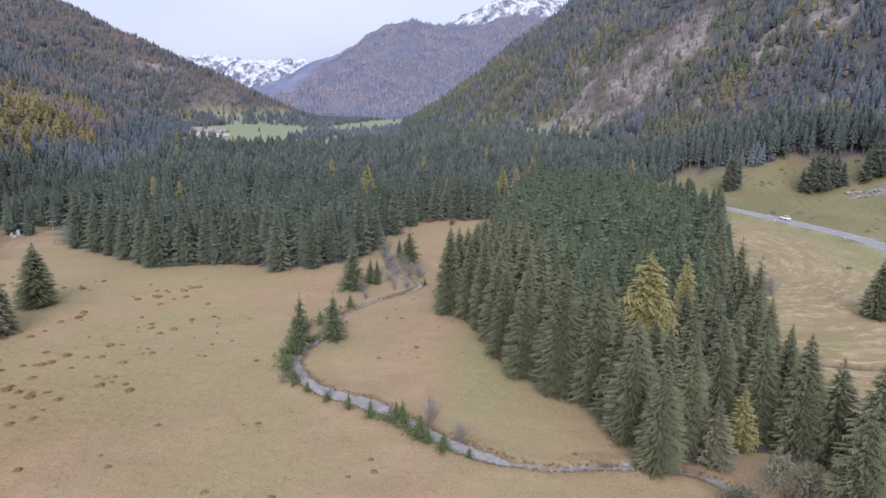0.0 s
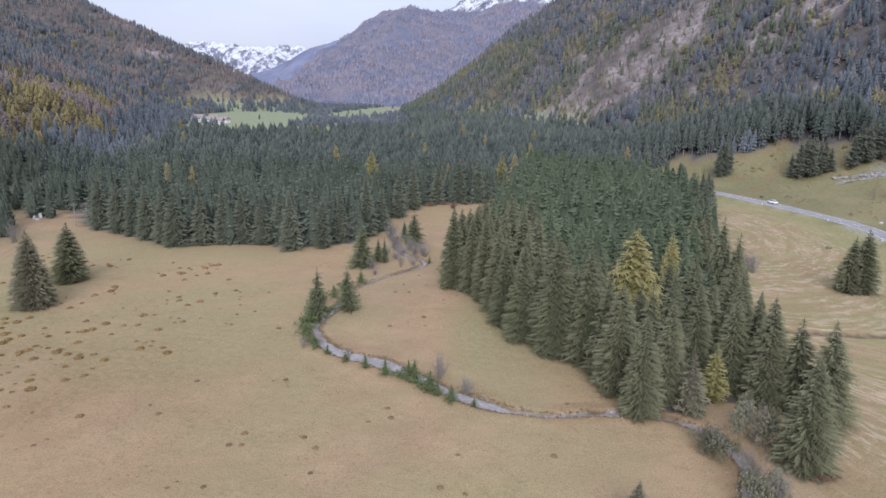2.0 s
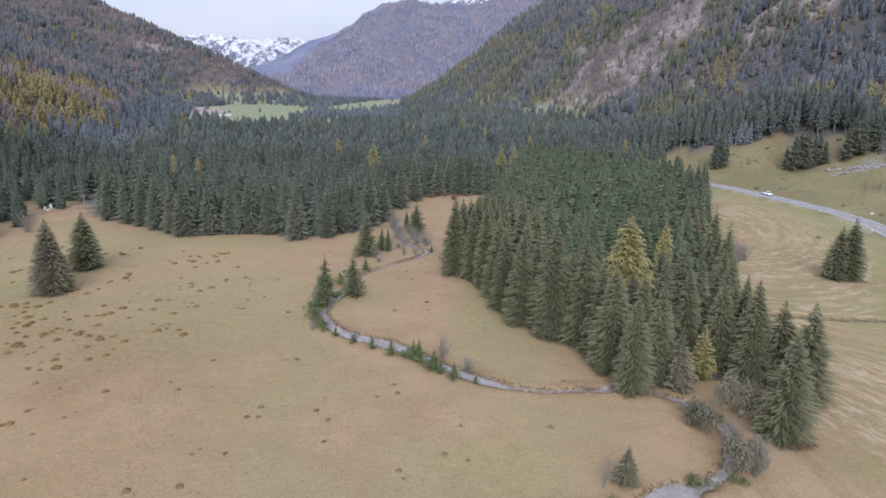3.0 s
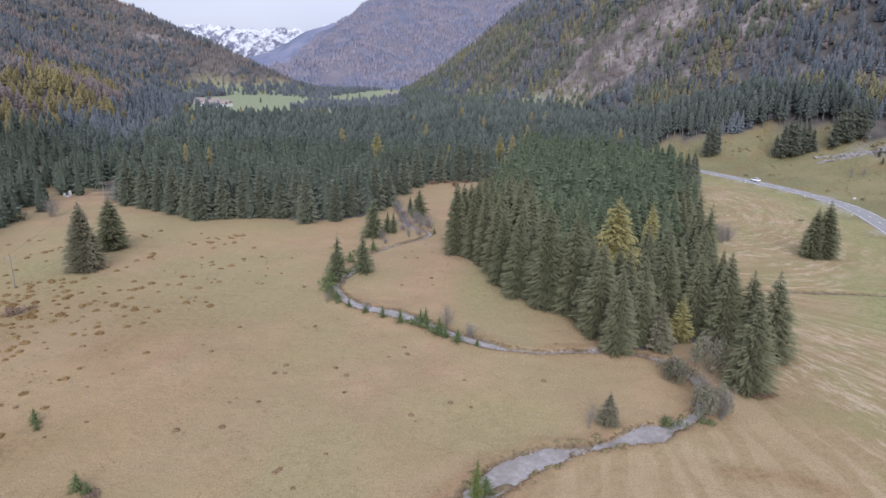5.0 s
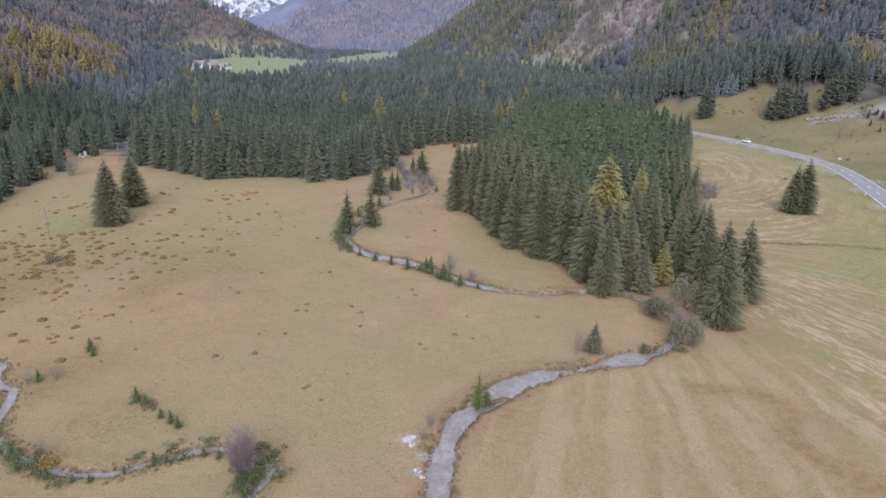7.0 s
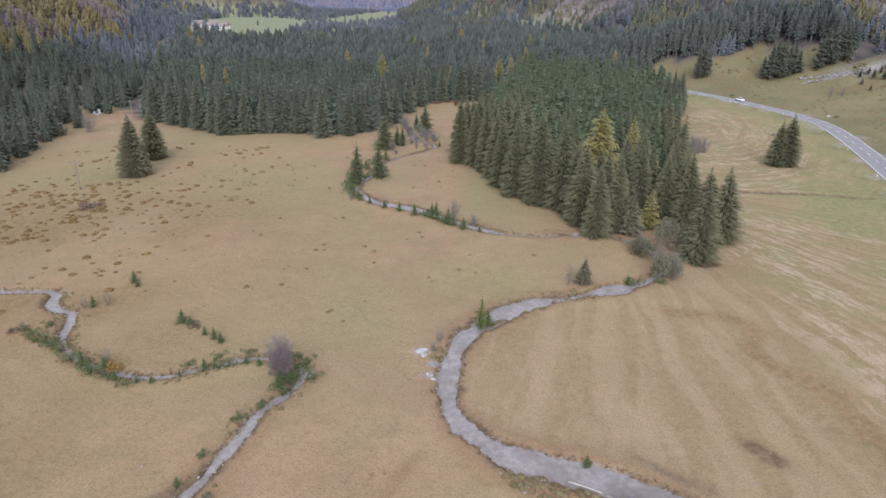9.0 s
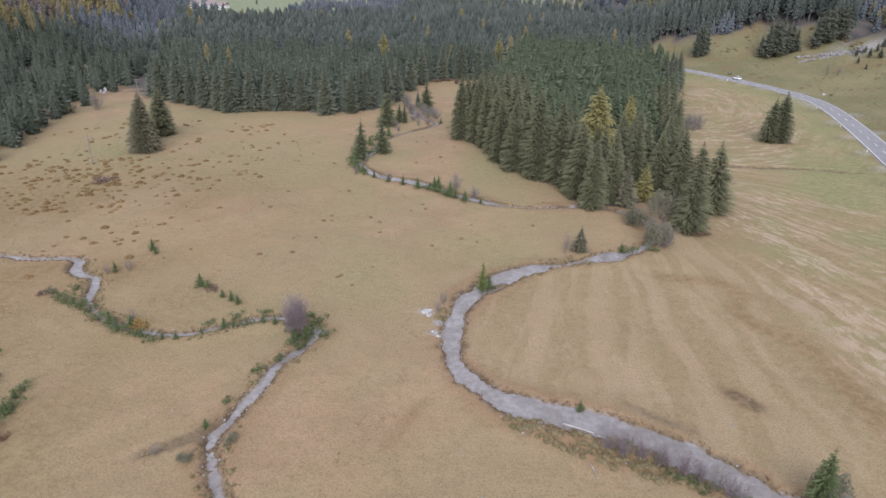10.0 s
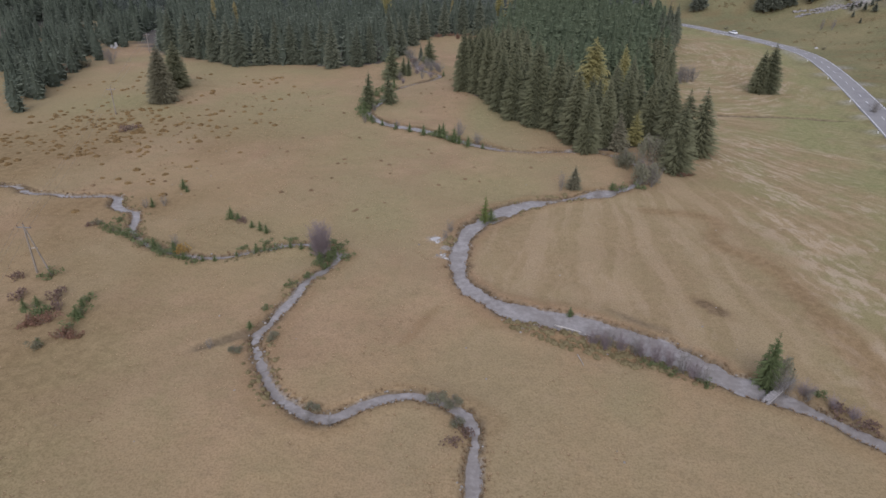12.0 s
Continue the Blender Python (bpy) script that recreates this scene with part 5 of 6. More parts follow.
BARE = Nodes("purple_grey_twigs", 0.9, 0.1)
BARE = BARE.done(BARE.mix(BARE.noise(3.0, 4), (0.185, 0.15, 0.155), (0.27, 0.225, 0.225)))
dress(shrub("bare_shrub", 1, "leafless purple-grey shrub on the brook bank", BARE, stems=90, flare=0.36), [(-24.2, 12.9, 6.0, 0.8)])
BARE_GREY = Nodes("grey_twigs", 0.9, 0.1)
BARE_GREY = BARE_GREY.done(BARE_GREY.mix(BARE_GREY.noise(3.0, 4), (0.165, 0.15, 0.135), (0.23, 0.21, 0.19)))
dress(shrub("bare_shrub", 2, "leafless grey shrub growing beside the water", BARE_GREY, stems=26),
      [(29.0, 48.6, 4.6, 0.62), (28.0, 53.3, 5.4, 0.62), (30.4, 51.2, 4.0, 0.7), (58.2, 145.0, 6.4, 0.8), (56.6, 146.6, 6.0, 0.8), (60.2, 146.4, 5.4, 0.9), (55.6, 142.8, 5.5, 0.9), (-8.7, 75.6, 4.4, 0.7), (-4.4, 71.4, 2.6, 1.1), (-24, 80.6, 2.6, 0.8), (-46.5, 166, 7, 0.8), (-42.8, 162.6, 6.5, 0.8), (-48.6, 164, 6, 0.8),
       (-28.9, 155.2, 4.4, 1.2), (-23.2, 148, 4.2, 1.0), (-20.2, 147, 3.4, 1.3), (-24.8, 152.8, 4, 1.2), (-24.4, 135.7, 3.6, 0.6), (-31, 133, 3, 0.9), (-32.9, 166.9, 5, 1.0), (98.5, 112, 4.2, 0.9), (-129.8, 143.2, 6, 1.0)])
dress(shrub("bare_shrub", 3, "thin leafless sapling at the river's edge", BARE_GREY, stems=12, flare=0.3),
      [(148.7, 267.4, 5.0, 0.6), (150, 260, 4.6, 0.6), (146, 262, 4.0, 0.7), (152.5, 264, 4.4, 0.6), (14.2, -4.6, 3.2, 1.0), (16.7, -6.0, 3.4, 1.0), (21.4, -8.7, 3.8, 0.9), (23.1, -10.2, 3.0, 1.0), (12.0, 44.4, 4.4, 0.5), (33.2, -12.0, 2.0, 1.2), (31.3, -11.4, 3.2, 1.0), (30.6, -10.9, 2.6, 1.2), (-6.6, 24.0, 2.2, 1.2), (-7.0, 21.4, 1.8, 1.2), (-16.8, -20.8, 1.2, 1.5), (-14.4, -20.9, 1.1, 1.5), (-30.9, -10.0, 1.5, 1.1),
       (-46.0, 13.6, 2.6, 1.0), (-57.9, 27.5, 2.0, 1.2), (-55.3, 29.0, 2.2, 1.2), (-32.3, 84.4, 2.6, 1.0), (-31.8, 95, 2.4, 1.0)])
dress(shrub("bare_shrub", 4, "low leafless purple-brown brush on the river bank", BARE, stems=30, flare=0.5),
      [(12.4, -4.3, 2.6, 0.8), (13.6, -5.0, 3.0, 0.8), (15.4, -5.4, 3.2, 0.7), (17.4, -6.3, 2.8, 0.8), (18.8, -7.2, 3.4, 0.7), (20.2, -7.9, 3.0, 0.8), (22.3, -9.6, 2.8, 0.8), (33.2, -11.4, 2.2, 1.0), (35.2, -13.2, 1.8, 1.1), (36.6, -14.6, 1.8, 1.1), (-27, 143, 2.5, 1.2), (-22, 137.6, 2.2, 1.2), (-26.4, 148, 3.0, 1.2), (-30, 146.5, 3.0, 1.1), (-21.4, 151.4, 3.0, 1.2), (-29.4, 128.6, 1.8, 1.2)])
dress(shrub("willow_shrub", 5, "grey-green willow shrub beside the stream", TWIG, WILLOW, 1500, 0.5, 9), [(26.6, 59.6, 4.2, 0.75), (31.6, 62.4, 6.6, 0.55), (28.3, 49.2, 5.2, 0.6), (31.2, -9.3, 3.6, 0.6), (-4.6, -15.8, 1.2, 1.1), (-3.0, -16.4, 1.1, 1.1), (-2.4, -19.4, 1.0, 1.0), (-16.6, -19.0, 0.8, 1.2), (-24.6, -7.6, 0.9, 1.1), (-27.8, -10.4, 0.8, 1.3), (24.8, 61, 2.8, 0.8), (-49, 161.5, 5.5, 0.5)])
dress(low_bush("green_bush", 7, "low green bush on the water's edge", YOUNG, "low bushes"),
      [(22.8, 45.9, 1.5, 1.1), (26.6, 47.2, 1.3, 1.1), (-58.4, 18.2, 1.2, 1.2), (-60.2, 19.2, 0.9, 1.4), (-55.6, 16.7, 1.2, 1.2), (-53.6, 15.9, 1.1, 1.2), (-57, 17.4, 1.0, 1.2), (17.9, -7.2, 0.8, 1.3), (19.4, -7.8, 0.9, 1.3), (20.6, -9.0, 0.7, 1.4), (23.6, -10.6, 0.8, 1.2),
       (-35.4, 99.2, 1.8, 1.1), (-35.2, 95.6, 1.9, 1.1), (-34.4, 92.2, 1.7, 1.2), (-33.2, 89.2, 1.5, 1.2), (-31.8, 86.9, 1.4, 1.2), (-30.2, 84.7, 1.2, 1.2), (-36, 104, 1.9, 1.1), (-34, 111, 1.6, 1.1), (-33.6, 118, 1.7, 1.1), (-14.6, 75.2, 1.6, 1.2), (-10.8, 72.4, 1.7, 1.2), (-36.2, 108, 1.8, 1.1), (-33.2, 101.5, 1.6, 1.2), (-30.1, 110.4, 1.2, 1.2), (-48.9, -8, 1.0, 1.3), (-49.4, -4.8, 1.1, 1.4), (-59.0, 3.9, 1.1, 1.6), (-50.6, -1.6, 1.0, 1.3), (-54.5, -5.6, 1.7, 0.9), (-25, 14.3, 1.4, 1.1), (-31.5, 15.0, 1.0, 1.2), (-30.3, 18.4, 0.9, 1.2), (-24.6, 17.4, 1.5, 1.0), (-22.2, 16.6, 1.3, 1.1), (-51.6, 14.2, 1.1, 1.2), (-47.2, 11.4, 1.2, 1.1), (-41.8, 9.7, 1.1, 1.2), (-20.4, 13.4, 1.1, 1.1), (-22.6, 13.3, 2.0, 0.8), (-23.4, 10.6, 1.6, 0.9), (-24.7, 7.4, 0.8, 1.2), (-26.1, 4.8, 0.9, 1.1), (-27.4, -1.4, 0.7, 1.2), (-33.4, 16.8, 0.9, 1.3), (-36.4, 14.6, 0.8, 1.3), (-44.8, 10.9, 1.0, 1.2), (-59.2, 22.0, 0.9, 1.3), (34.6, -11.2, 0.9, 1.1)])
dress(low_bush("rust_bush", 8, "rust-brown autumn bush in the dry meadow", RUST, "autumn bushes"),
      [(-48.6, -9.8, 1.4, 1.1), (-47.4, -9.5, 1.1, 1.2), (-54.5, -7.4, 1.3, 1.4), (-52.6, -6.9, 1.3, 1.4), (36.2, 55.2, 0.9, 1.6), (37.6, 56, 0.7, 1.5), (-31, 163, 1.6, 1.2), (-19.5, 219, 2.6, 0.8), (-23, 226, 1.4, 1.6), (-16, 227, 1.2, 1.8), (-28, 222, 1.6, 1.4)])
dress(low_bush("heather_bush", 9, "dull reddish-brown autumn bush", DULL, "autumn bushes", 160),
      [(-54.6, -0.8, 1.5, 1.2), (-59.4, -1.4, 1.3, 1.3), (-63.3, 3.3, 1.2, 1.2), (-53.2, -3.4, 1.2, 1.4), (35.4, -13.6, 1.2, 1.3), (37.4, -15.4, 1.1, 1.4), (-1.4, -20.4, 1.0, 1.2), (-2.6, -21.8, 0.9, 1.3), (-39.8, 24.4, 0.9, 1.6), (-62.6, 19.5, 0.9, 1.2), (-83.7, 70.6, 1.6, 1.9), (-135.6, 127.6, 3, 0.9)])
dress(low_bush("orange_bush", 10, "small bright orange autumn bush on the brook bank", ORANGE, "autumn bushes"), [(-44.5, 12.3, 1.8, 0.7)])
dress(low_bush("brown_bush", 11, "dark brown rounded bush in the meadow", GREY_SPRUCE, "low bushes"), [(-50.3, -12.2, 1.3, 0.8), (-62, 20, 1.0, 1.2), (-134.0, 136, 3.2, 0.8), (105.6, 268, 1.4, 1.2), (129.6, 217.3, 1.2, 1.1), (91, 176, 0.8, 1.6)])


def strew(name, x, y, template, low, high, wide, material, label, seed, drop=0.03, category="plants"):
    """Many small copies of a template in one mesh of stuff."""
    rng = np.random.RandomState(seed)
    size = rng.uniform(low, high, len(x))
    z = terrain(x, y)
    rise = np.clip(1 - z, 0, 1)
    z = z + rise * 0.55 * fractal(x / 22, y / 22, 3)
    e = stream_edge(x, y) + 0.3 * fractal(x * 0.9, y * 0.9, 3)
    z = z * (1 - 0.8 * ease(-e, -6, 0) * rise) - 0.75 * ease(-e, -0.4, 0.6) + 0.14 * ease(e, 0.2, 0.9) * (1 - ease(e, 0.9, 3.5))
    ob = woodland(name, x, y, size, np.full(len(x), wide), template, material, label, seed, z + 0.3 - drop)
    ob["category"] = category
    return ob


def tuft_template(seed, blades=6):
    rng = random.Random(seed)
    v, f = [], []
    for k in range(blades):
        a = 6.283 * k / blades + rng.uniform(-0.4, 0.4)
        c, s = math.cos(a), math.sin(a)
        r, lift = rng.uniform(0.5, 0.95), rng.uniform(0.45, 1.0)
        n = len(v)
        v += [(-s * 0.16, c * 0.16, 0), (s * 0.16, -c * 0.16, 0), (c * r, s * r, lift)]
        f.append((n, n + 1, n + 2))
    return np.array(v, np.float32), np.array(f, np.int32)


def stone_template(seed):
    bm = bmesh.new()
    bmesh.ops.create_icosphere(bm, subdivisions=1, radius=1)
    rng = random.Random(seed)
    v = np.array([[c * rng.uniform(0.75, 1.15) for c in p.co] for p in bm.verts], np.float32)
    f = np.array([[q.index for q in p.verts] for p in bm.faces], np.int32)
    bm.free()
    v[:, 2] = v[:, 2] * 0.6 + 0.25
    return v, f


rng = np.random.RandomState(77)
tx, ty = rng.uniform(-100, 75, 44000), rng.uniform(-46, 118, 44000)
density = 0.35 + 1.3 * fractal(tx / 11, ty / 11) + 0.8 * fractal(tx / 2.4, ty / 2.4)
te = stream_edge(tx, ty)
mown_here = inside(tx, ty, INNER_BEND)
keep = (rng.uniform(0, 1, len(tx)) < density) & (te > 0.5) & ~inside(tx, ty, GROVE) & (~mown_here | (te < 1.5))
strew("meadow_grass", tx[keep], ty[keep], tuft_template(1), 0.08, 0.22, 1.4, TUFT, "dry straw-coloured grass tufts over the meadow", 5, category="grass")
bx, by = [], []
for s in STREAMS:
    for i in range(len(s.p) - 1):
        if s.p[i][1] < 150 and s.p[i][1] > -48 and s.p[i][0] > -100:
            for side in (-1, 1):
                d = s.p[i + 1] - s.p[i]
                q = np.array([-d[1], d[0]]) / max(1e-6, np.hypot(*d))
                n = max(1, int(np.hypot(*d) * 5))
                t = rng.uniform(0, 1, n)
                off = s.w[i] + np.abs(rng.normal(0.15, 0.3, n)) + 0.1
                bx += list(s.p[i][0] + d[0] * t + q[0] * side * off)
                by += list(s.p[i][1] + d[1] * t + q[1] * side * off)
bx, by = np.array(bx), np.array(by)
strew("bank_grass", bx, by, tuft_template(2, 7), 0.14, 0.34, 1.0, HEATH, "brown sedge tufts along the banks", 6, category="grass")
hx, hy = rng.uniform(-124, -44, 4800), rng.uniform(24, 132, 4800)
hd = 0.05 + 0.55 * fractal(hx / 9, hy / 9) + 0.45 *  np.exp(-((hx + 90) / 17) ** 2 - ((hy - 80) / 12) ** 2)
hd = hd + 0.38 * np.exp(-((hx + 84) / 16) ** 2 - ((hy - 52) / 12) ** 2) * (fractal(hx / 7, hy / 7) > -0.02)
hk = (rng.uniform(0, 1, 4800) < hd * ease(-hx, 44, 74)) & (stream_edge(hx, hy) > 2) & (hx > foot_left(hy) + 8)
def clump_template(seed, sprigs=26):
    """A low rounded clump: lumpy dome overgrown with small leaves."""
    rng = random.Random(seed)
    v, f = [(0, 0, rng.uniform(0.8, 1.0))], []
    for r, z in ((0.42, 0.78), (0.8, 0.42), (1.0, -0.1)):
        for k in range(9):
            a, q = 6.283 * (k + rng.uniform(-0.3, 0.3)) / 9, rng.uniform(0.75, 1.2)
            v.append((r * q * math.cos(a), r * q * math.sin(a), z * rng.uniform(0.75, 1.25)))
    f += [(0, 1 + k, 1 + (k + 1) % 9) for k in range(9)]
    for m in (1, 10):
        for k in range(9):
            a, b = m + k, m + (k + 1) % 9
            f += [(a, a + 9, b + 9), (a, b + 9, b)]
    for _ in range(sprigs):
        a, r = rng.uniform(0, 6.283), rng.uniform(0.1, 1.15)
        x, y, z = r * math.cos(a), r * math.sin(a), max(0.05, 1.0 - 0.85 * r * r)
        b, n = rng.uniform(0, 6.283), len(v)
        v += [(x - 0.1 * math.sin(b), y + 0.1 * math.cos(b), z - 0.1), (x + 0.1 * math.sin(b), y - 0.1 * math.cos(b), z - 0.1), (x + 0.16 * math.cos(b), y + 0.16 * math.sin(b), z + 0.3)]
        f.append((n, n + 1, n + 2))
    return np.array(v, np.float32), np.array(f, np.int32)


HEATH_CLUMP = clump_template(3)
strew("heath_clumps", hx[hk], hy[hk], HEATH_CLUMP, 0.12, 0.42, 1.9, DARK_HEATH, "low brown heath clumps in the meadow", 7, category="heath")
# low growth on the river's south bar and along the brook
mx, my = rng.uniform(1, 27, 1000), rng.uniform(-15, 1.2, 1000)
me_ = stream_edge(mx, my)
mk = (me_ > 0.2) & (me_ < 4.6 - 0.3 * np.abs(mx - 12)) & (my < np.interp(mx, [p[0] for p in RIVER_LOWER[20:33]], [p[1] for p in RIVER_LOWER[20:33]]))
nx, ny = rng.uniform(-9, 16, 1800), rng.uniform(12, 47, 1800)
ne = stream_edge(nx, ny)
nk = (ne > 0.1) & (ne < 1.3) & (ny > 25 + 0.9 * nx) & (fractal(nx / 3, ny / 3) > -0.05)
mx, my = np.concatenate([mx[mk], nx[nk]]), np.concatenate([my[mk], ny[nk]])
mk = np.full(len(mx), True)
strew("bar_growth", mx[mk], my[mk], HEATH_CLUMP, 0.14, 0.36, 1.3, OLIVE, "olive-brown low growth on the river bar", 12, category="plants")
qx, qy = rng.uniform(-66, -20, 5200), rng.uniform(-24, 36, 5200)
qe = stream_edge(qx, qy)
qk = (qe > 0.25) & (qe < 1.6) & (fractal(qx / 3 + 4, qy / 3) > 0.05)
strew("brook_growth", qx[qk], qy[qk], HEATH_CLUMP, 0.1, 0.28, 1.2, OLIVE, "olive-brown low growth along the brook", 13, category="plants")
jx, jy = rng.uniform(112, 200, 900), rng.uniform(170, 340, 900)
jk = (jx > np.interp(jy, ROAD_Y, ROAD_X) + 16) & ~inside(jx, jy, HILL_EDGE + [(400, 0), (400, 352)]) & (fractal(jx / 12, jy / 12) > 0.06)
strew("hill_tussocks", jx[jk], jy[jk], HEATH_CLUMP, 0.3, 0.8, 1.6, OLIVE, "brown tussocks on the open hill beyond the road", 14, 0.3, "heath")
# scattered dark tussocks further over the meadow
ox, oy = rng.uniform(-75, 10, 260), rng.uniform(24, 140, 260)
ok = (stream_edge(ox, oy) > 2) & ~inside(ox, oy, INNER_BEND) & ~inside(ox, oy, GROVE) & (fractal(ox / 9, oy / 9) > 0.08)
strew("meadow_tussocks", ox[ok], oy[ok], HEATH_CLUMP, 0.1, 0.26, 1.9, HEATH, "brown tussocks dotted over the meadow", 8, category="heath")
# stones on the banks, on the scree strip beyond the road and loose in the grass
sx, sy = [], []
for s in STREAMS:
    for i in range(len(s.p) - 1):
        if -46 < s.p[i][1] < 150:
            n = rng.poisson(2.4)
            d = s.p[i + 1] - s.p[i]
            q = np.array([-d[1], d[0]]) / max(1e-6, np.hypot(*d))
            off = rng.choice([-1, 1], n) * (s.w[i] + rng.normal(-0.02, 0.28, n))
            t = rng.uniform(0, 1, n)
            sx += list(s.p[i][0] + d[0] * t + q[0] * off)
            sy += list(s.p[i][1] + d[1] * t + q[1] * off)
for gx0, gy0, gr, n in ((-8.4, 21.2, 1.1, 40), (-6.9, 15.9, 0.9, 30), (-6.4, 18.5, 0.9, 26), (16, 68.3, 1.2, 16), (5.2, 37.6, 1.0, 16), (5, -1.8, 1.6, 14), (12, -4.6, 1.6, 12)):
    sx += list(gx0 + rng.normal(0, gr * 0.5, n))
    sy += list(gy0 + rng.normal(0, gr * 0.5, n))
sx += list(rng.uniform(-60, 40, 45))
sy += list(rng.uniform(-44, 60, 45))
sx, sy = np.array(sx), np.array(sy)
strew("stones", sx, sy, stone_template(4), 0.05, 0.18, 1.0, STONE, "grey and pale stones along the water", 9, 0.02, "stones")
ht = rng.uniform(0, 1, 800)
upper = rng.uniform(0, 1, 800) < 0.3
hx = np.where(upper, 146 + 20 * ht, 140 + 52 * ht)
hy = np.where(upper, np.interp(hx, [146, 157, 166], [297, 291.5, 287.6]), np.interp(hx, [140, 154, 164, 176, 192], [290.8, 288.8, 287.4, 285.6, 282.5])) + rng.normal(0, 0.5 + 1.0 * ht)
strew("scree_stones", hx, hy, stone_template(6), 0.2, 0.6, 1.2, PALE_STONE, "strip of pale rubble on the open hill", 10, 0.1, "stones")


def boulder(seed, x, y, size, flat, label):
    bm = bmesh.new()
    bmesh.ops.create_icosphere(bm, subdivisions=2, radius=1)
    rng = random.Random(seed)
    for v in bm.verts:
        n = noise.noise(v.co * 1.3 + Vector((seed, 0, 0)))
        v.co = v.co * (1 + 0.45 * n + rng.uniform(-0.06, 0.06))
        v.co.z *= flat
    ob = part("boulder", bm, PALE_ROCK, None)
    ob.matrix_basis = pose(x, y, height_at(x, y) * 0.5 + 0.02, 0, 0, seed * 40) @ Matrix.Diagonal((size, size * 0.7, size, 1))
    return tagged(ob, label, "boulder", "pale boulders")


for i, (x, y, s, f) in enumerate(((-8.6, 21.4, 0.85, 0.2), (-8.1, 20.4, 0.55, 0.22), (-7.0, 16.1, 0.65, 0.22), (-6.5, 15.2, 0.5, 0.3), (127.4, 219.4, 0.9, 0.6))):
    boulder(i + 1, x, y, s, f, "flat pale limestone slab on the river bank" if x < 50 else "pale boulder on the grass beside the road")


for i, (x, y, size, flat) in enumerate(((-144.6, 171.5, 0.8, 0.8), (-146.4, 172.6, 0.9, 1.2), (-145.8, 174.4, 0.9, 1.7))):
    boulder(i + 11, x, y, size, flat, "pale rock at the foot of the wooded slope")


# ---------- poles and wires ----------
def rod(bm, a, b, r0, r1, sides=8):
    a, b = Vector(a), Vector(b)
    q = (b - a).to_track_quat("Z", "Y")
    ring = [[bm.verts.new(p + q @ Vector((r * math.cos(6.283 * k / sides), r * math.sin(6.283 * k / sides), 0))) for k in range(sides)] for p, r in ((a, r0), (b, r1))]
    for k in range(sides):
        bm.faces.new((ring[0][k], ring[0][(k + 1) % sides], ring[1][(k + 1) % sides], ring[1][k]))
    bm.faces.new(ring[0][::-1])
    bm.faces.new(ring[1])
    return bm


LINE_TURN = math.degrees(math.atan2(78.4, -32.7)) - 90


def power_pole(x, y, high, strut, label):
    root = tagged(new("power_pole"), label, "utility pole", "poles of the power line")
    part("post", rod(bmesh.new(), (0, 0, -0.4), (0, 0, high), 0.15, 0.10), POLE_WOOD, root)
    if strut:
        part("strut", rod(bmesh.new(), (1.7, 0.35, -0.4), (0.1, 0, high - 0.5), 0.13, 0.09), POLE_WOOD, root)
        part("brace", rod(bmesh.new(), (-0.1, 0, high * 0.52), (0.95, 0.2, high * 0.52), 0.05, 0.05), PALE_WOOD, root)
    arm = part("crossarm", rod(bmesh.new(), (-1.0, 0, high - 0.45), (1.0, 0, high - 0.45), 0.06, 0.06, 6), METAL, root)
    for dx, dz in ((-0.9, -0.38), (0.9, -0.38), (0, 0.02)):
        bm = rod(bmesh.new(), (dx, 0, high + dz), (dx, 0, high + dz + 0.12), 0.03, 0.07)
        rod(bm, (dx, 0, high + dz + 0.12), (dx, 0, high + dz + 0.24), 0.07, 0.035)
        part("insulator", bm, CERAMIC, arm)
    root.matrix_basis = pose(x, y, height_at(x, y), 0, 0, 0 if strut else LINE_TURN)
    return root


POLES = [(-61.5, 4.6, 7.3), (-94.4, 83, 6.6), (-128.9, 167, 6.8), (-162, 246, 7.0), (-28.6, -74, 7.3)]
for i, (x, y, h) in enumerate(POLES):
    power_pole(x, y, h, i == 0, "weathered wooden A-frame power pole with insulators" if i == 0 else "slim wooden power pole standing in the meadow")
wires = tagged(new("power_line"), "thin dark overhead wires between the poles", "cable")
order = [POLES[4], POLES[0], POLES[1], POLES[2], POLES[3]]
for dx, dz in ((-0.9, -0.14), (0.9, -0.14), (0, 0.26)):
    bm = bmesh.new()
    for (x0, y0, h0), (x1, y1, h1) in zip(order, order[1:]):
        c, s = math.cos(radians(LINE_TURN)) * dx, math.sin(radians(LINE_TURN)) * dx
        pts = []
        for k in range(13):
            t = k / 12
            pts.append((x0 + (x1 - x0) * t + c, y0 + (y1 - y0) * t + s, (h0 + height_at(x0, y0)) * (1 - t) + (h1 + height_at(x1, y1)) * t + dz - 4.0 * t * (1 - t)))
        for a, b in zip(pts, pts[1:]):
            rod(bm, a, b, 0.012, 0.012, 3)
    part("wire", bm, METAL, wires)


# ---------- footbridge and driftwood ----------
def log(x0, y0, z0, x1, y1, z1, r, label):
    bm = bmesh.new()
    n = 6
    for k in range(n):
        a, b = k / n, (k + 1) / n
        bend = lambda t: 0.06 * math.sin(3.1 * t)
        rod(bm, (x0 + (x1 - x0) * a, y0 + (y1 - y0) * a + bend(a), z0 + (z1 - z0) * a), (x0 + (x1 - x0) * b, y0 + (y1 - y0) * b + bend(b), z0 + (z1 - z0) * b), r * (1.1 - 0.4 * a), r * (1.1 - 0.4 * b))
    bmesh.ops.remove_doubles(bm, verts=bm.verts, dist=0.002)
    return tagged(part("log", bm, PALE_WOOD, None, smooth=True), label, "log")


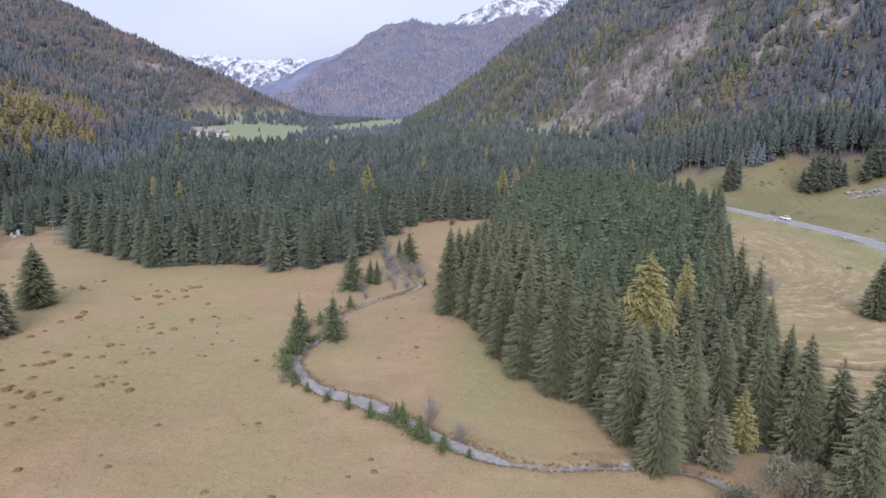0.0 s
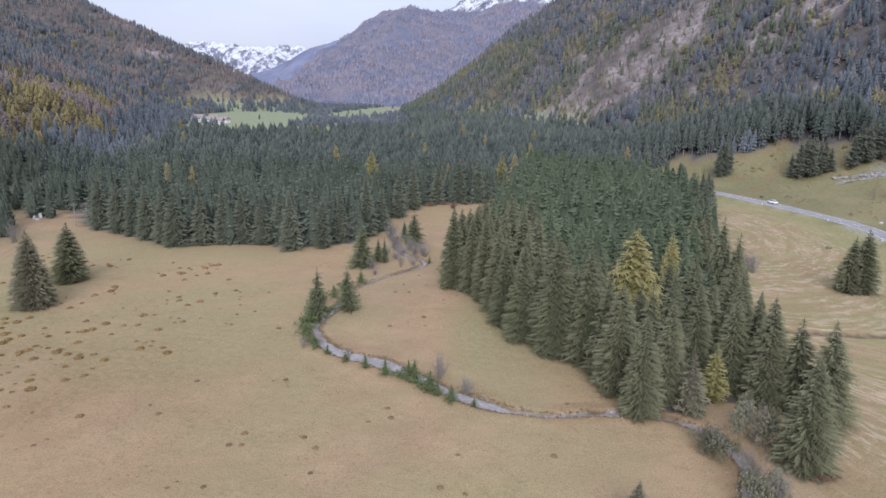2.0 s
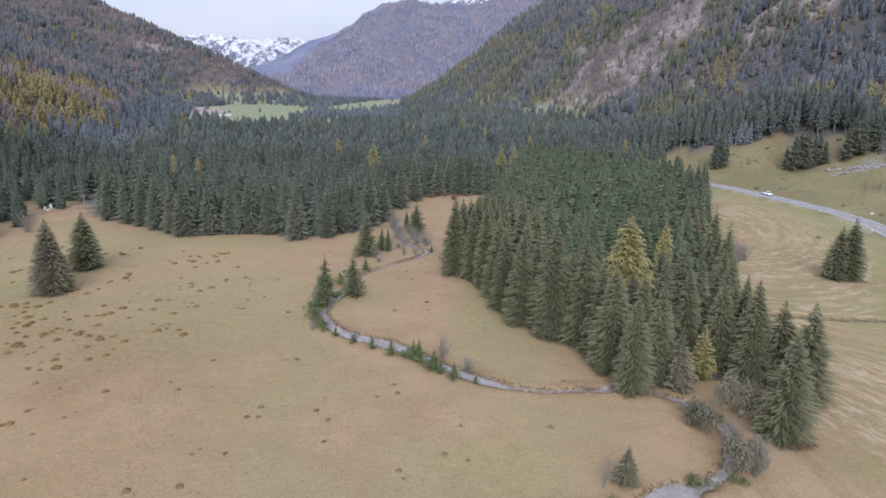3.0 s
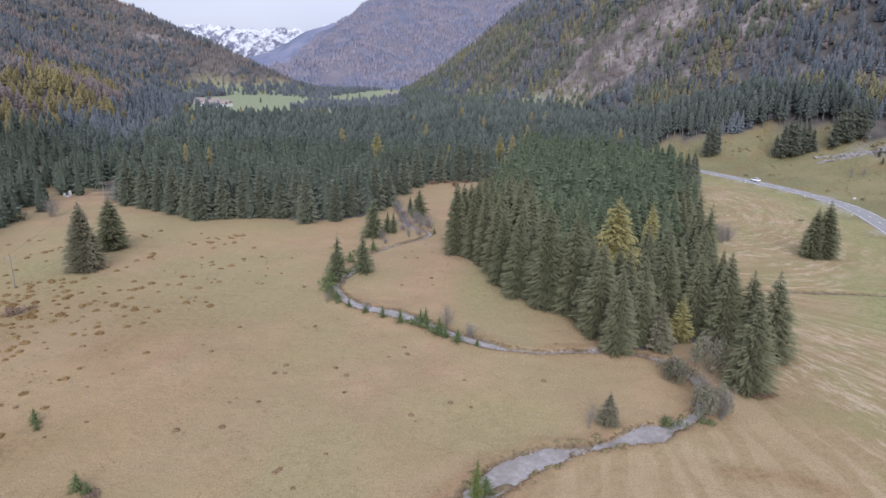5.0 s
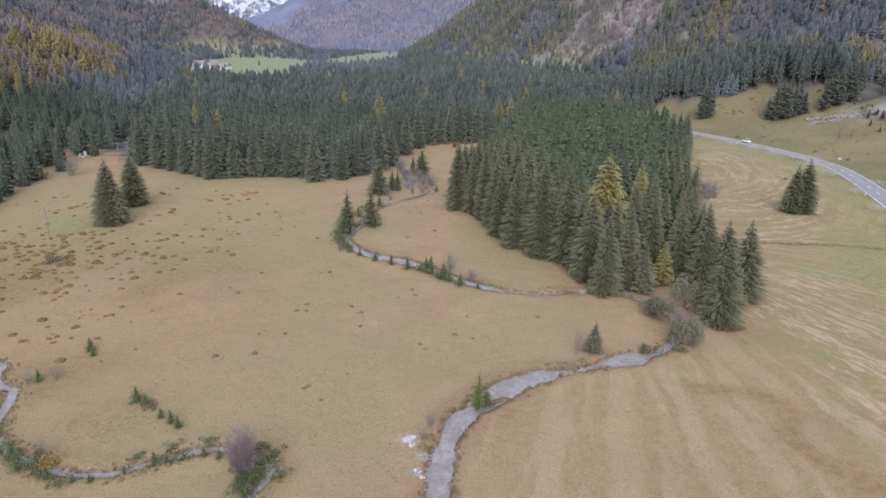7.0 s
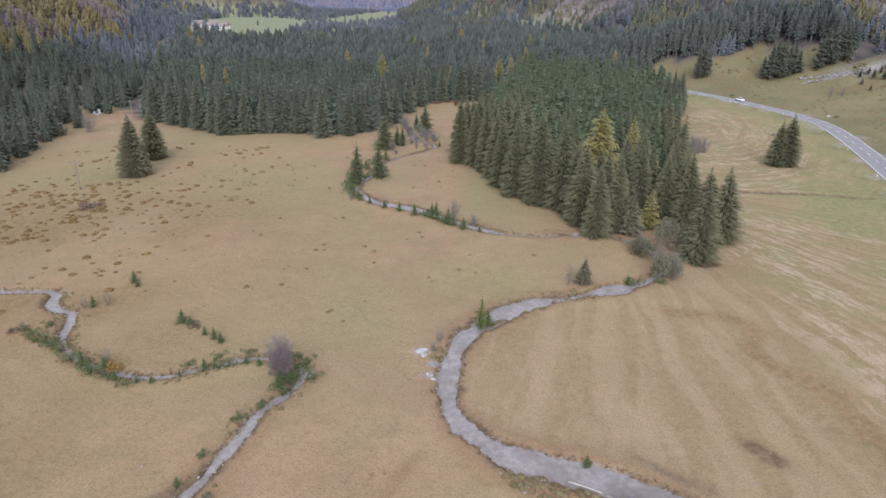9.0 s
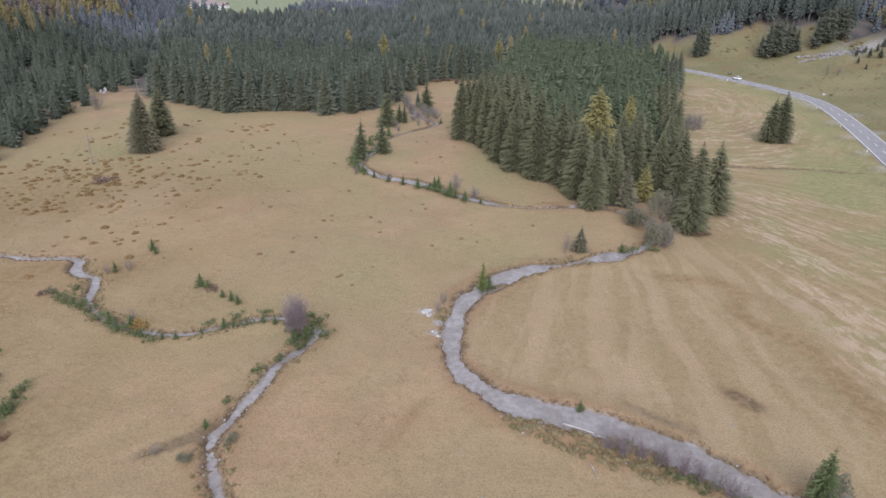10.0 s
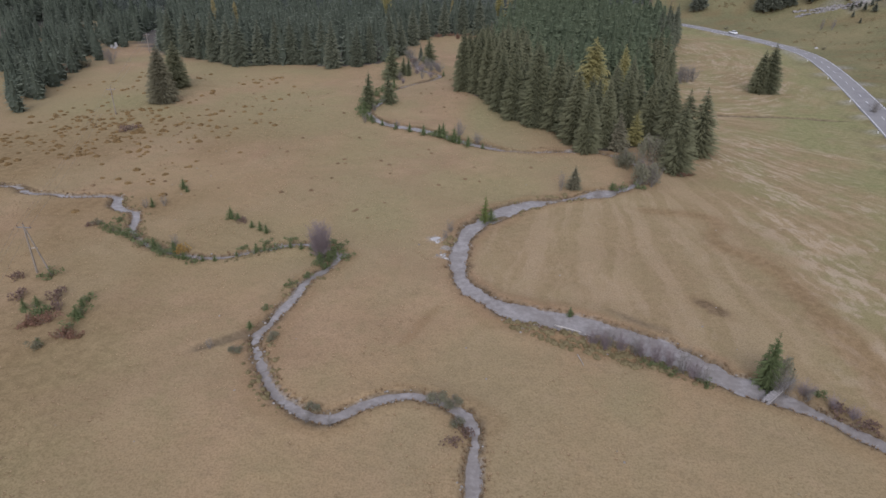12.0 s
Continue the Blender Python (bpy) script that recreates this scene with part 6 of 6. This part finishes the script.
log(8.2, -0.85, 0.10, 11.3, -2.0, 0.06, 0.10, "bleached driftwood log lying on the river bank")
log(11.6, -2.3, 0.06, 12.9, -2.9, 0.02, 0.06, "short bleached branch beside the river")
log(10.4, -6.6, 0.1, 10.9, -8.6, 0.1, 0.05, "thin bleached branch lying in the grass")

bridge = tagged(new("footbridge"), "old grey log footbridge across the stream", "footbridge")
bx0, by0, bx1, by1 = 28.7, -13.0, 33.0, -8.6
bl = math.hypot(bx1 - bx0, by1 - by0)
for off in (-0.24, 0.24):
    part("beam", rod(bmesh.new(), (-bl / 2, off, 0.16), (bl / 2, off, 0.16), 0.17, 0.14), BRIDGE_WOOD, bridge)
for k in range(22):
    bm = bmesh.new()
    bmesh.ops.create_cube(bm, size=1)
    for v in bm.verts:
        v.co = Vector((v.co.x * 0.24 - bl / 2 + 0.3 + k * (bl - 0.6) / 21, v.co.y * (0.72 + 0.1 * math.sin(k * 2.3)), v.co.z * 0.05 + 0.35 + 0.01 * math.sin(k * 1.7)))
    bmesh.ops.bevel(bm, geom=bm.edges[:], offset=0.01, segments=1)
    part("plank", bm, BRIDGE_WOOD, bridge)
bridge.matrix_basis = pose((bx0 + bx1) / 2, (by0 + by1) / 2, 0.0, 0, 0, math.degrees(math.atan2(by1 - by0, bx1 - bx0)))


# ---------- along the road ----------
def delineator(x, y, turn):
    root = tagged(new("delineator_post"), "white roadside marker post with a dark band", "marker post", "marker posts")
    bm = bmesh.new()
    bmesh.ops.create_cube(bm, size=1)
    for v in bm.verts:
        v.co = Vector((v.co.x * 0.12, v.co.y * (0.12 if v.co.z > 0 else 0.14), (v.co.z + 0.5) * 1.05 - 0.1))
    bmesh.ops.bevel(bm, geom=bm.edges[:], offset=0.015, segments=1)
    part("post", bm, PAINT, root)
    bm = bmesh.new()
    bmesh.ops.create_cube(bm, size=1)
    for v in bm.verts:
        v.co = Vector((v.co.x * 0.13, v.co.y * 0.135, v.co.z * 0.2 + 0.72))
    part("band", bm, RUBBER, root)
    root.matrix_basis = pose(x, y, 0.2, 0, 0, turn)
    return root


road_s = along(road_path)
road_dir = np.gradient(road_path, axis=0)
for s in np.arange(20, road_s[-1] - 60, 33):
    px, py = np.interp(s, road_s, road_path[:, 0]), np.interp(s, road_s, road_path[:, 1])
    dx, dy = np.interp(s, road_s, road_dir[:, 0]), np.interp(s, road_s, road_dir[:, 1])
    k = 4.3 / math.hypot(dx, dy)
    for side in (-1,):
        delineator(px + dy * k * side, py - dx * k * side, math.degrees(math.atan2(dy, dx)))


def car(x, y, z, turn):
    """A small white car: lofted body, glass house, four wheels with rims."""
    root = tagged(new("car"), "small white car driving on the road", "car")
    bm = bmesh.new()
    sides = []
    for w in (-0.86, 0.86):
        pts = ((-2.05, 0.3), (-2.1, 0.75), (-1.95, 0.98), (-0.9, 1.0), (0.85, 0.98), (1.8, 0.85), (2.1, 0.65), (2.1, 0.3))
        sides.append([bm.verts.new((px, w * (0.96 if pz > 0.9 else 1.0), pz)) for px, pz in pts])
    n = len(sides[0])
    for k in range(n):
        bm.faces.new((sides[0][k], sides[0][(k + 1) % n], sides[1][(k + 1) % n], sides[1][k]))
    bm.faces.new(sides[0][::-1])
    bm.faces.new(sides[1])
    bmesh.ops.bevel(bm, geom=bm.edges[:], offset=0.06, segments=2)
    body = part("body", bm, CAR_WHITE, root, smooth=True)
    bm = bmesh.new()
    low = [bm.verts.new(p) for p in ((-1.9, -0.78, 0.97), (0.95, -0.78, 0.97), (0.95, 0.78, 0.97), (-1.9, 0.78, 0.97))]
    top = [bm.verts.new(p) for p in ((-1.5, -0.62, 1.42), (0.2, -0.62, 1.42), (0.2, 0.62, 1.42), (-1.5, 0.62, 1.42))]
    for k in range(4):
        bm.faces.new((low[k], low[(k + 1) % 4], top[(k + 1) % 4], top[k]))
    bm.faces.new(top)
    part("windows", bm, CAR_GLASS, body, "dark car windows")
    bm = bmesh.new()
    bmesh.ops.create_cube(bm, size=1)
    for v in bm.verts:
        v.co = Vector((v.co.x * 1.75 - 0.65, v.co.y * 1.28, v.co.z * 0.06 + 1.45))
    bmesh.ops.bevel(bm, geom=bm.edges[:], offset=0.025, segments=2)
    part("roof", bm, CAR_WHITE, body)
    for wx in (-1.3, 1.3):
        for wy in (-0.8, 0.8):
            tyre = part("wheel", rod(bmesh.new(), (wx, wy - 0.1, 0.31), (wx, wy + 0.1, 0.31), 0.31, 0.31, 16), RUBBER, root)
            part("rim", rod(bmesh.new(), (wx, wy - 0.11, 0.31), (wx, wy + 0.11, 0.31), 0.19, 0.19, 12), METAL, tyre)
    root.matrix_basis = pose(x, y, z, 0, 0, turn)


cs = np.interp(252, road_path[:, 1], road_s)
cdx, cdy = np.interp(cs, road_s, road_dir[:, 0]), np.interp(cs, road_s, road_dir[:, 1])
ck = 1.6 / math.hypot(cdx, cdy)
car(float(np.interp(cs, road_s, road_path[:, 0])) + cdy * ck, 252 - cdx * ck, 0.39, math.degrees(math.atan2(cdy, cdx)))


# ---------- far farmhouses ----------
def house(x, y, w, d, h, turn, label):
    root = tagged(new("house"), label, "house", "village houses")
    bm = bmesh.new()
    bmesh.ops.create_cube(bm, size=1)
    for v in bm.verts:
        v.co = Vector((v.co.x * w, v.co.y * d, (v.co.z + 0.5) * h - 0.5))
    part("wall", bm, PLASTER, root)
    bm = bmesh.new()
    e = 0.7
    a = [bm.verts.new((sx * (w / 2 + e), sy * (d / 2 + e), h - 0.7)) for sx, sy in ((-1, -1), (1, -1), (1, 1), (-1, 1))]
    b = [bm.verts.new((sx * (w / 2 + e), 0, h + 0.38 * d)) for sx in (-1, 1)]
    bm.faces.new((a[0], a[1], b[1], b[0]))
    bm.faces.new((a[2], a[3], b[0], b[1]))
    bm.faces.new((a[1], a[2], b[1]))
    bm.faces.new((a[3], a[0], b[0]))
    bm.faces.new(a[::-1])
    part("roof", bm, ROOFING, root)
    for k in range(3):
        for zz in (1.4, 4.0):
            bm = bmesh.new()
            bmesh.ops.create_cube(bm, size=1)
            for v in bm.verts:
                v.co = Vector((v.co.x * 1.0 + (k - 1) * w * 0.3, v.co.y * 0.16 - d / 2, v.co.z * 1.2 + zz))
            part("window", bm, CAR_GLASS, root)
    root.matrix_basis = pose(x, y, height_at(x, y), 0, 0, turn)


for i, (x, y) in enumerate(((-352, 698), (-342, 724), (-331, 690), (-322, 708), (-362, 722), (-368, 740), (-316, 680), (-192, 1050), (-184, 1075), (-203, 1090))):
    house(x, y, 8 + (i * 37 % 4), 7 + (i * 53 % 3), 4.6, (i * 67) % 90 - 45, "white plastered farmhouse with a grey-brown roof" if i % 3 else "broad white farmhouse in the far valley")
